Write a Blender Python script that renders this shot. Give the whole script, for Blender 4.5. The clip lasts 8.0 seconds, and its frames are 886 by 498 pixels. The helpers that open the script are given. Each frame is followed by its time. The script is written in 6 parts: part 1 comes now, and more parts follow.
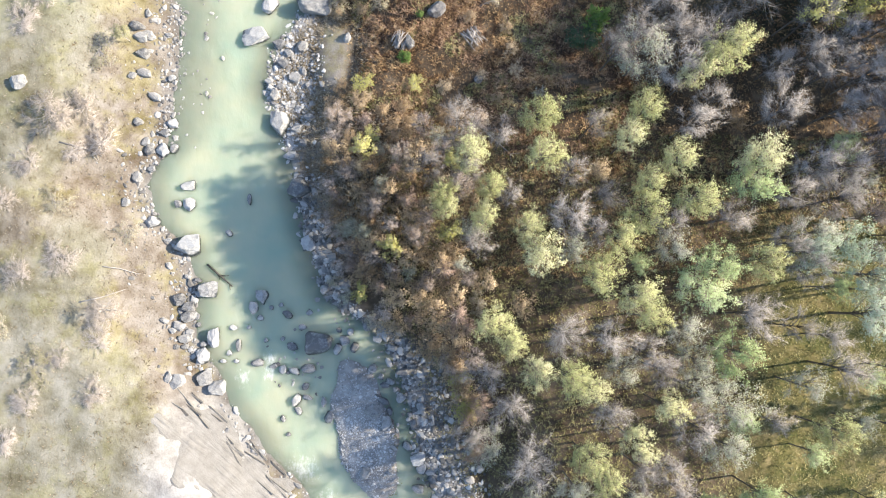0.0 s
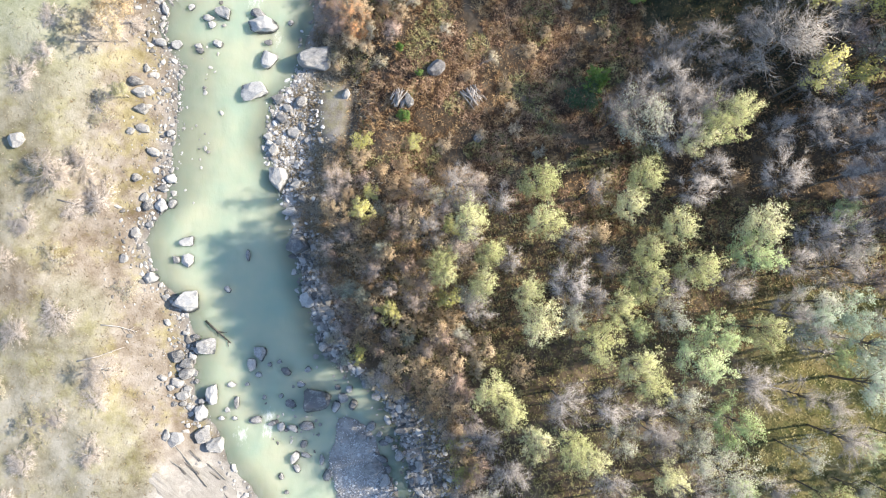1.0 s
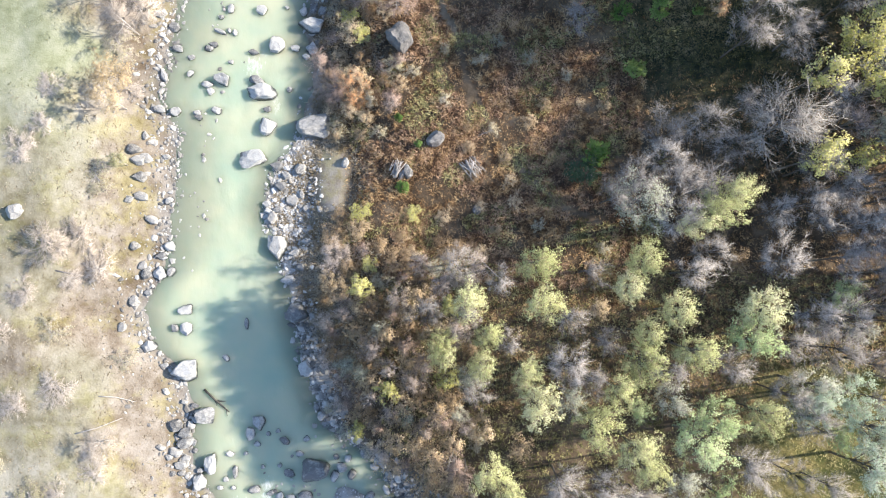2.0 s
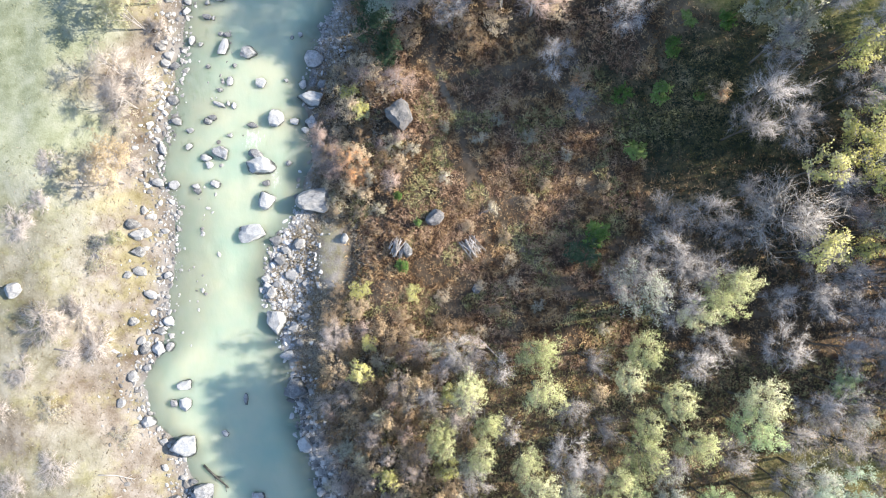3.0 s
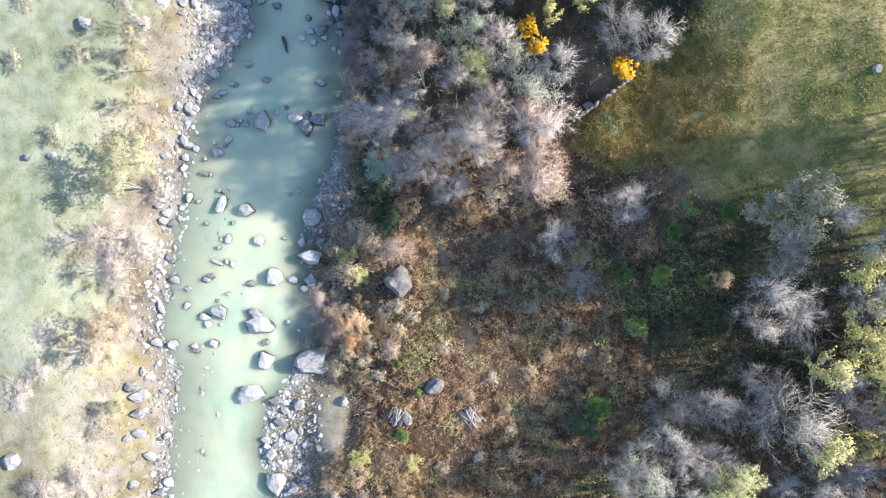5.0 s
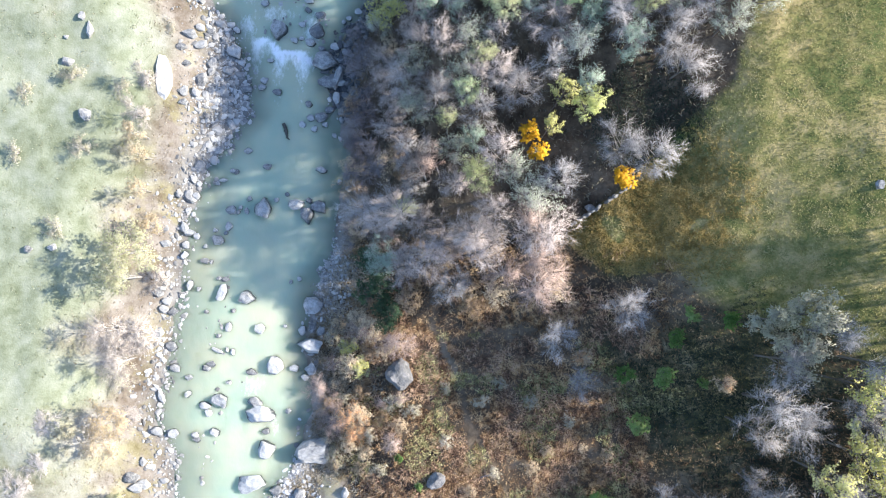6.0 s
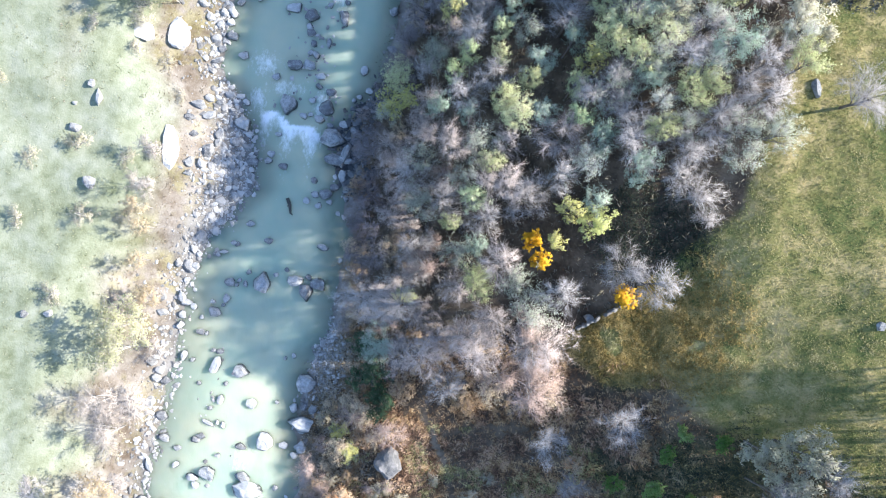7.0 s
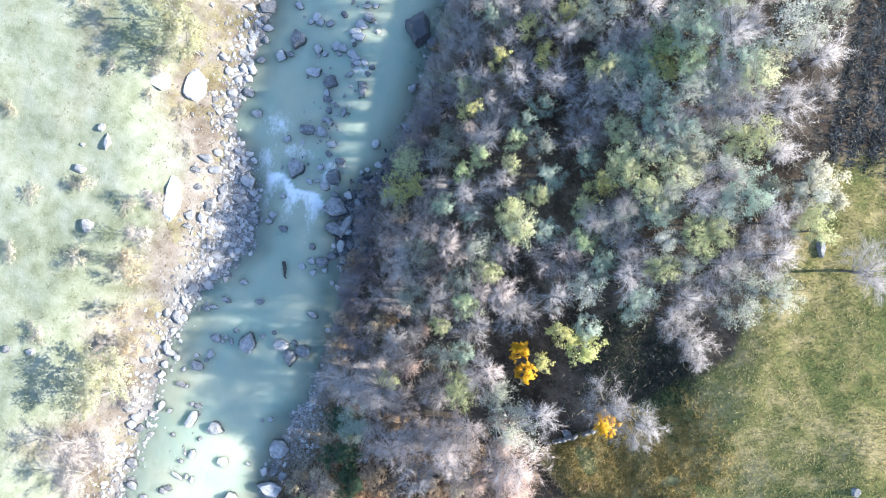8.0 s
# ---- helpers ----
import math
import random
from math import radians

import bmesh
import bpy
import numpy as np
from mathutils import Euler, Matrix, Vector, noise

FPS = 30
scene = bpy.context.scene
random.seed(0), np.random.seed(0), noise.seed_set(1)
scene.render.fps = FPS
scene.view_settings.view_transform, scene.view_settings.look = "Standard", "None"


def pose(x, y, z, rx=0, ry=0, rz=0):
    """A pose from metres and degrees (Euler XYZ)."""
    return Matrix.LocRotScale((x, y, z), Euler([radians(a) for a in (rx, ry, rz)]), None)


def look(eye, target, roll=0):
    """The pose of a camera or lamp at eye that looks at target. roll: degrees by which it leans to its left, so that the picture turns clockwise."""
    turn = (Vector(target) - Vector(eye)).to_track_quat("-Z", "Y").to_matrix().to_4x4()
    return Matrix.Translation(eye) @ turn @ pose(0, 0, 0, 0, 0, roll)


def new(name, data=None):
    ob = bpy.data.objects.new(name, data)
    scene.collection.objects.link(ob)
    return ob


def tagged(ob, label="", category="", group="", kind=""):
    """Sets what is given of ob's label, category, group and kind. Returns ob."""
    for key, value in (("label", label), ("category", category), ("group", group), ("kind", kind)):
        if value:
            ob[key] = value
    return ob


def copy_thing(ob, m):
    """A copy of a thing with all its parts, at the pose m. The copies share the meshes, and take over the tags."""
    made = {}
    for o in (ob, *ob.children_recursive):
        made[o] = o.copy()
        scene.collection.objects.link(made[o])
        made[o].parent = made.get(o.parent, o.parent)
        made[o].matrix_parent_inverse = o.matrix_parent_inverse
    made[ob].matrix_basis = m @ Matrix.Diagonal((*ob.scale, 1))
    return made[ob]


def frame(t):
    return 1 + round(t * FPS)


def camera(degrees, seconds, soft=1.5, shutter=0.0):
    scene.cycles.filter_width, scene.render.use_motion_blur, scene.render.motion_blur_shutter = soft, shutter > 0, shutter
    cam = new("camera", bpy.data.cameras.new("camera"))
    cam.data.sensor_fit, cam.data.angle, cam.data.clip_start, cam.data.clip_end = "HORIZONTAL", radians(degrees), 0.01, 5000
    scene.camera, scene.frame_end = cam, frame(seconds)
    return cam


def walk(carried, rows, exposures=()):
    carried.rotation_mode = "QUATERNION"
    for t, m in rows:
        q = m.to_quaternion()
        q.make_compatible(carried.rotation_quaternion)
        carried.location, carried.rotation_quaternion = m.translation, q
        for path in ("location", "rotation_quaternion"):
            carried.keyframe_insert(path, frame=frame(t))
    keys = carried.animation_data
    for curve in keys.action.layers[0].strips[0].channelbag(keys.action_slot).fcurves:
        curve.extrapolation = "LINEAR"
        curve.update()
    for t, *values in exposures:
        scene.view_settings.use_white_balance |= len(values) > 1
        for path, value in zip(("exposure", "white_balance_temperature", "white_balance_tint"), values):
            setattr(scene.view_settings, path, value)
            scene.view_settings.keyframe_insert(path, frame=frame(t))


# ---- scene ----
cam = camera(71.5, 8.0, soft=1.1)
PATH = [
    (0, (1.331, 0.940, 53.017), (0.780, 3.892, 3.107), -7.94),
    (0.5, (1.277, 3.347, 53.065), (0.711, 6.225, 3.151), -8.43),
    (1, (1.208, 5.927, 53.137), (0.631, 8.788, 3.222), -8.64),
    (1.5, (1.163, 8.746, 53.226), (0.540, 11.427, 3.302), -10.29),
    (1.7, (1.134, 9.984, 53.261), (0.491, 12.790, 3.344), -10.11),
    (2.8, (0.819, 17.242, 53.514), (0.214, 19.859, 3.586), -10.20),
    (3, (0.774, 18.596, 53.554), (0.142, 21.173, 3.624), -10.98),
    (3.5, (0.624, 22.047, 53.693), (-0.024, 24.613, 3.763), -11.37),
    (4, (0.492, 25.494, 53.787), (-0.175, 27.878, 3.848), -12.87),
    (4.5, (0.359, 29.239, 53.863), (-0.326, 31.664, 3.926), -13.01),
    (4.7, (0.292, 30.692, 53.888), (-0.375, 32.877, 3.941), -14.27),
    (5.8, (-0.133, 38.795, 54.089), (-0.844, 40.885, 4.138), -16.29),
    (6, (-0.211, 40.291, 54.101), (-0.931, 42.620, 4.160), -14.62),
    (6.5, (-0.391, 43.961, 54.166), (-1.126, 46.074, 4.216), -14.08),
    (7, (-0.637, 47.825, 54.241), (-1.418, 50.049, 4.297), -13.31),
    (7.5, (-0.924, 51.585, 54.309), (-1.697, 53.768, 4.363), -11.15),
    (8, (-1.255, 55.213, 54.350), (-2.109, 57.248, 4.399), -9.71),
]
walk(cam, [(t, look(eye, target, roll)) for t, eye, target, roll in PATH], [(0.0, 1.44, 6520, 11), (3.0, 1.56, 6190, 11), (6.0, 1.71, 5850, 11), (8.0, 1.85, 5610, 11)])

# ---- light: low autumn sun from the +x side, clear sky ----
SUN_AZIMUTH, SUN_HEIGHT = 12.0, 27.0
world = bpy.data.worlds.new("sky")
scene.world = world
world.use_nodes = True
wn = world.node_tree.nodes
sky = wn.new("ShaderNodeTexSky")
sky.sky_type, sky.sun_disc = "NISHITA", False
sky.dust_density, sky.air_density, sky.ozone_density = 0.5, 1.0, 1.4
sky.sun_elevation, sky.sun_rotation = radians(SUN_HEIGHT), radians(90 - SUN_AZIMUTH)
wn["Background"].inputs[1].default_value = 0.124
world.node_tree.links.new(sky.outputs[0], wn["Background"].inputs[0])
sun = new("sun", bpy.data.lights.new("sun", "SUN"))
sun.data.energy, sun.data.angle, sun.data.color = 4.5, radians(0.8), (1.0, 0.90, 0.74)
toward = Vector((math.cos(radians(SUN_AZIMUTH)), math.sin(radians(SUN_AZIMUTH)), math.tan(radians(SUN_HEIGHT))))
sun.matrix_world = look(toward * 60, (0, 0, 0))


# ---- materials ----
def nodes_of(name):
    m = bpy.data.materials.new(name)
    m.use_nodes = True
    t = m.node_tree
    return m, t, t.nodes, t.links, t.nodes["Principled BSDF"]


def ramp(n, stops):
    r = n.new("ShaderNodeValToRGB")
    e = r.color_ramp.elements
    while len(e) < len(stops):
        e.new(0.5)
    for i, (p, c) in enumerate(stops):
        e[i].position, e[i].color = p, (*c, 1)
    return r


def noise_of(n, l, coord, size, detail=6.0, rough=0.6, stretch=None):
    if stretch:
        mp = n.new("ShaderNodeMapping")
        mp.inputs["Scale"].default_value = stretch
        l.new(coord, mp.inputs[0])
        coord = mp.outputs[0]
    t = n.new("ShaderNodeTexNoise")
    t.inputs["Scale"].default_value, t.inputs["Detail"].default_value, t.inputs["Roughness"].default_value = 1 / size, detail, rough
    l.new(coord, t.inputs["Vector"])
    return t.outputs["Fac"]


def mixed(n, l, a, b, share, mode="MIX"):
    m = n.new("ShaderNodeMix")
    m.data_type, m.blend_type = "RGBA", mode
    for value, socket in ((share, m.inputs[0]), (a, m.inputs[6]), (b, m.inputs[7])):
        if isinstance(value, (int, float)):
            socket.default_value = value
        elif isinstance(value, tuple):
            socket.default_value = (*value, 1)
        else:
            l.new(value, socket)
    return m.outputs[2]


def math_of(n, l, op, a, b):
    m = n.new("ShaderNodeMath")
    m.operation = op
    for value, socket in ((a, m.inputs[0]), (b, m.inputs[1])):
        if isinstance(value, (int, float)):
            socket.default_value = value
        else:
            l.new(value, socket)
    return m.outputs[0]


def bumped(n, l, bsdf, height, strength, distance=0.05):
    b = n.new("ShaderNodeBump")
    b.inputs["Strength"].default_value, b.inputs["Distance"].default_value = strength, distance
    l.new(height, b.inputs["Height"])
    l.new(b.outputs[0], bsdf.inputs["Normal"])


def surface(name, stops, size=0.6, fine=0.06, rough=0.9, bump=0.5, spread=0.2, island=0.0, see=0.0):
    """A rough natural surface: two sizes of noise, varied from object to object and, for loose pieces, from piece to piece."""
    m, t, n, l, p = nodes_of(name)
    co = n.new("ShaderNodeTexCoord").outputs["Object"]
    big, small = noise_of(n, l, co, size), noise_of(n, l, co, fine, 3)
    info = n.new("ShaderNodeObjectInfo").outputs["Random"]
    f = math_of(n, l, "ADD", math_of(n, l, "MULTIPLY", big, 0.65), math_of(n, l, "MULTIPLY", small, 0.35))
    if island:
        geo = n.new("ShaderNodeNewGeometry").outputs["Random Per Island"]
        f = math_of(n, l, "ADD", f, math_of(n, l, "MULTIPLY", math_of(n, l, "SUBTRACT", geo, 0.5), island))
    f = math_of(n, l, "ADD", f, math_of(n, l, "MULTIPLY", math_of(n, l, "SUBTRACT", info, 0.5), spread))
    r = ramp(n, stops)
    l.new(f, r.inputs[0])
    l.new(r.outputs[0], p.inputs["Base Color"])
    p.inputs["Roughness"].default_value = rough
    p.inputs["Specular IOR Level"].default_value = 0.25
    if bump:
        bumped(n, l, p, small, bump)
    if see:
        tr = n.new("ShaderNodeBsdfTranslucent")
        l.new(r.outputs[0], tr.inputs[0])
        mx = n.new("ShaderNodeMixShader")
        mx.inputs[0].default_value = see
        l.new(p.outputs[0], mx.inputs[1])
        l.new(tr.outputs[0], mx.inputs[2])
        l.new(mx.outputs[0], n["Material Output"].inputs["Surface"])
    return m


def sward(name, dark, mid, light, size, single=0.3):
    """Grass and bracken: patches of a few paces, then single blades."""
    return surface(name, [(0.40, dark), (0.5, mid), (0.60, light)], size, 0.5, 0.8, 0, 0, single, 0.35)


def leaf_mat(name, dark, mid, light, spread=0.35, size=0.5):
    return surface(name, [(0.2, dark), (0.5, mid), (0.8, light)], size, 0.1, 0.7, 0, spread, 0.2, 0.4)


BARK = surface("bark", [(0.3, (0.07, 0.06, 0.05)), (0.7, (0.20, 0.18, 0.16))], 0.2, 0.03)
PALE_BARK = surface("pale_bark", [(0.3, (0.24, 0.22, 0.205)), (0.7, (0.46, 0.43, 0.405))], 0.3, 0.04, spread=0.3, island=0.4)
TWIG_DULL = surface("dull_grey_twigs", [(0.25, (0.15, 0.138, 0.13)), (0.75, (0.40, 0.375, 0.35))], 0.5, 0.1, bump=0, spread=0.35, island=0.4)
TWIG_SILVER = surface("silver_twigs", [(0.25, (0.25, 0.226, 0.208)), (0.75, (0.54, 0.49, 0.45))], 0.5, 0.1, bump=0, spread=0.4, island=0.4)
TWIG_PALE = surface("pale_thorn_twigs", [(0.25, (0.38, 0.325, 0.275)), (0.75, (0.62, 0.545, 0.475))], 0.5, 0.1, bump=0, spread=0.35, island=0.4)
TWIG_GREY = surface("grey_twigs", [(0.25, (0.22, 0.20, 0.185)), (0.75, (0.54, 0.495, 0.455))], 0.5, 0.1, bump=0, spread=0.35, island=0.4)
TWIG_BROWN = surface("brown_twigs", [(0.25, (0.20, 0.15, 0.11)), (0.75, (0.48, 0.38, 0.30))], 0.5, 0.1, bump=0, spread=0.35, island=0.4)
TWIG_TAUPE = surface("taupe_twigs", [(0.25, (0.27, 0.22, 0.19)), (0.75, (0.62, 0.525, 0.46))], 0.5, 0.1, bump=0, spread=0.4, island=0.4)
# purplish twigs with the deep shade of the wood's edge in their colour
TWIG_SHADE = surface("shade_darkened_twigs", [(0.25, (0.12, 0.103, 0.105)), (0.75, (0.32, 0.28, 0.275))], 0.5, 0.1, bump=0, spread=0.35, island=0.4)
TWIG_PINK = surface("reddish_twigs", [(0.25, (0.27, 0.195, 0.16)), (0.75, (0.54, 0.41, 0.345))], 0.5, 0.1, bump=0, spread=0.25, island=0.4)
LEAF = {
    "green": leaf_mat("yellow_green_leaves", (0.34, 0.37, 0.15), (0.58, 0.60, 0.29), (0.80, 0.79, 0.50)),
    "pale": leaf_mat("pale_grey_green_leaves", (0.34, 0.37, 0.25), (0.50, 0.53, 0.38), (0.66, 0.665, 0.51)),
    "teal": leaf_mat("cool_green_leaves", (0.27, 0.36, 0.24), (0.41, 0.51, 0.37), (0.54, 0.61, 0.46)),
    "brown": leaf_mat("russet_leaves", (0.30, 0.205, 0.115), (0.53, 0.40, 0.245), (0.71, 0.58, 0.39), 0.7),
    "orange": leaf_mat("orange_leaves", (0.58, 0.28, 0.11), (0.78, 0.46, 0.23), (0.86, 0.62, 0.40), 0.2),
    "lime": leaf_mat("lime_green_leaves", (0.42, 0.45, 0.10), (0.66, 0.67, 0.24), (0.82, 0.80, 0.42), 0.1),
    "yellow": leaf_mat("golden_leaves", (0.50, 0.26, 0.01), (0.75, 0.46, 0.02), (0.85, 0.60, 0.05), 0.3),
    "yleaf": leaf_mat("yellowing_leaves", (0.34, 0.32, 0.09), (0.58, 0.55, 0.18), (0.72, 0.68, 0.31), 0.3),
    "sapling": leaf_mat("fresh_green_leaves", (0.08, 0.17, 0.03), (0.18, 0.29, 0.07), (0.34, 0.42, 0.15), 0.4),
    "dark": leaf_mat("deep_green_leaves", (0.03, 0.06, 0.03), (0.07, 0.12, 0.06), (0.14, 0.20, 0.11), 0.3),
    "cream": leaf_mat("cream_leaves", (0.33, 0.315, 0.205), (0.455, 0.43, 0.30), (0.55, 0.52, 0.38), 0.2),
    "mint": leaf_mat("fresh_cool_green_leaves", (0.30, 0.40, 0.16), (0.50, 0.61, 0.30), (0.70, 0.76, 0.47), 0.3),
    "bankolive": leaf_mat("thin_olive_leaves", (0.30, 0.30, 0.15), (0.44, 0.43, 0.25), (0.56, 0.53, 0.36), 0.3),
    "banktan": leaf_mat("thin_tan_leaves", (0.40, 0.30, 0.17), (0.54, 0.43, 0.27), (0.64, 0.54, 0.38), 0.3),
    "leftshrub": leaf_mat("olive_tan_leaves", (0.36, 0.34, 0.21), (0.50, 0.46, 0.32), (0.62, 0.57, 0.43), 0.5),
}


def wet_stone():
    """River granite: dark and smooth with wet up to an uneven line, dry above."""
    m, t, n, l, p = nodes_of("wet_granite")
    co = n.new("ShaderNodeTexCoord").outputs["Object"]
    big, small = noise_of(n, l, co, 0.8), noise_of(n, l, co, 0.15, 5)
    info = n.new("ShaderNodeObjectInfo").outputs["Random"]
    f = math_of(n, l, "ADD", math_of(n, l, "MULTIPLY", big, 0.6), math_of(n, l, "MULTIPLY", small, 0.4))
    f = math_of(n, l, "ADD", f, math_of(n, l, "MULTIPLY", math_of(n, l, "SUBTRACT", info, 0.5), 0.3))
    r = ramp(n, [(0.34, (0.13, 0.13, 0.132)), (0.5, (0.31, 0.307, 0.30)), (0.68, (0.45, 0.443, 0.43))])
    l.new(f, r.inputs[0])
    xyz = n.new("ShaderNodeSeparateXYZ")
    l.new(co, xyz.inputs[0])
    line = n.new("ShaderNodeMapRange")
    line.inputs[1].default_value, line.inputs[2].default_value, line.inputs[3].default_value, line.inputs[4].default_value = 0.22, 0.46, 1.0, 0.0
    l.new(math_of(n, l, "ADD", xyz.outputs[2], math_of(n, l, "MULTIPLY", math_of(n, l, "SUBTRACT", big, 0.5), 0.7)), line.inputs[0])
    l.new(mixed(n, l, r.outputs[0], (0.045, 0.05, 0.048), line.outputs[0]), p.inputs["Base Color"])
    shine = n.new("ShaderNodeMapRange")
    shine.inputs[3].default_value, shine.inputs[4].default_value = 0.8, 0.3
    l.new(line.outputs[0], shine.inputs[0])
    l.new(shine.outputs[0], p.inputs["Roughness"])
    bumped(n, l, p, small, 0.6)
    return m


WET_STONE = wet_stone()
STONE = surface("granite", [(0.34, (0.10, 0.10, 0.102)), (0.44, (0.24, 0.236, 0.23)), (0.54, (0.30, 0.294, 0.285)), (0.68, (0.41, 0.40, 0.385))], 0.8, 0.13, 0.75, 0.9, 0.22)
PEBBLES = surface("gravel_stones", [(0.1, (0.14, 0.135, 0.129)), (0.5, (0.305, 0.292, 0.275)), (0.9, (0.455, 0.438, 0.414))], 2.0, 0.05, 0.8, 0.4, 0, 0.9)
LEDGE = surface("pale_schist", [(0.25, (0.12, 0.108, 0.094)), (0.5, (0.21, 0.196, 0.177)), (0.8, (0.30, 0.287, 0.268))], 0.8, 0.06, 0.8, 0.8, 0.3)
PALE_ROCK = surface("white_rock", [(0.25, (0.42, 0.40, 0.38)), (0.5, (0.53, 0.51, 0.485)), (0.8, (0.62, 0.60, 0.575))], 0.8, 0.06, 0.8, 0.6, 0.2)
DARK_COBBLES = surface("dark_wet_cobbles", [(0.1, (0.03, 0.032, 0.035)), (0.5, (0.08, 0.08, 0.082)), (0.9, (0.20, 0.195, 0.19))], 2.0, 0.05, 0.6, 0.4, 0, 0.9)
SHORE_COBBLES = surface("shore_cobbles", [(0.1, (0.09, 0.088, 0.085)), (0.5, (0.23, 0.225, 0.215)), (0.9, (0.48, 0.465, 0.445))], 2.0, 0.05, 0.75, 0.4, 0, 0.9)
PALE_GRAVEL = surface("fine_pale_gravel", [(0.1, (0.24, 0.236, 0.23)), (0.5, (0.44, 0.433, 0.423)), (0.9, (0.60, 0.59, 0.578))], 2.0, 0.05, 0.8, 0.4, 0, 0.9)
GREY_ROCK = surface("mossy_grey_rock", [(0.3, (0.07, 0.072, 0.072)), (0.5, (0.16, 0.155, 0.155)), (0.7, (0.29, 0.28, 0.275))], 0.6, 0.12, 0.8, 1.0, 0.1)
DARK_ROCK = surface("dark_wet_rock", [(0.25, (0.035, 0.036, 0.04)), (0.5, (0.075, 0.076, 0.08)), (0.8, (0.16, 0.16, 0.16))], 0.9, 0.06, 0.55, 0.8, 0.2)
DRIFTWOOD = surface("weathered_wood", [(0.3, (0.19, 0.17, 0.155)), (0.7, (0.46, 0.425, 0.395))], 0.4, 0.03, 0.85, 0.6, 0.3)
WET_WOOD = surface("wet_wood", [(0.3, (0.05, 0.045, 0.04)), (0.7, (0.13, 0.12, 0.10))], 0.4, 0.03, 0.5, 0.6)
GRASS = {
    "left": sward("bleached_grass", (0.18, 0.187, 0.105), (0.265, 0.266, 0.165), (0.35, 0.34, 0.23), 2.5, 0.22),
    "rim": sward("straw", (0.22, 0.17, 0.10), (0.32, 0.27, 0.197), (0.41, 0.366, 0.292), 1.8, 0.22),
    "terrace": sward("dead_bracken", (0.075, 0.044, 0.026), (0.31, 0.19, 0.095), (0.59, 0.425, 0.235), 1.1, 0.15),
    "meadow": sward("meadow_grass", (0.113, 0.133, 0.043), (0.262, 0.245, 0.092), (0.425, 0.36, 0.18), 2.2, 0.10),
    "golden": sward("golden_brown_grass", (0.16, 0.12, 0.036), (0.335, 0.24, 0.075), (0.48, 0.36, 0.145), 1.8, 0.1),
    "crop": sward("dark_crop_leaves", (0.022, 0.026, 0.026), (0.05, 0.056, 0.055), (0.13, 0.14, 0.14), 1.4, 0.2),
    "wood": sward("woodland_grass", (0.11, 0.105, 0.04), (0.30, 0.275, 0.12), (0.52, 0.46, 0.235), 1.5, 0.14),
    "stalk": sward("dead_stalks", (0.11, 0.068, 0.046), (0.33, 0.20, 0.122), (0.56, 0.395, 0.26), 1.1, 0.25),
    # near-black green: tree shade put into the grass colour
    "hollow": sward("shade_dark_grass", (0.025, 0.034, 0.022), (0.045, 0.054, 0.034), (0.075, 0.078, 0.046), 1.8, 0.06),
    "litter": sward("brown_litter", (0.05, 0.045, 0.03), (0.13, 0.115, 0.085), (0.25, 0.22, 0.16), 1.5, 0.35),
}


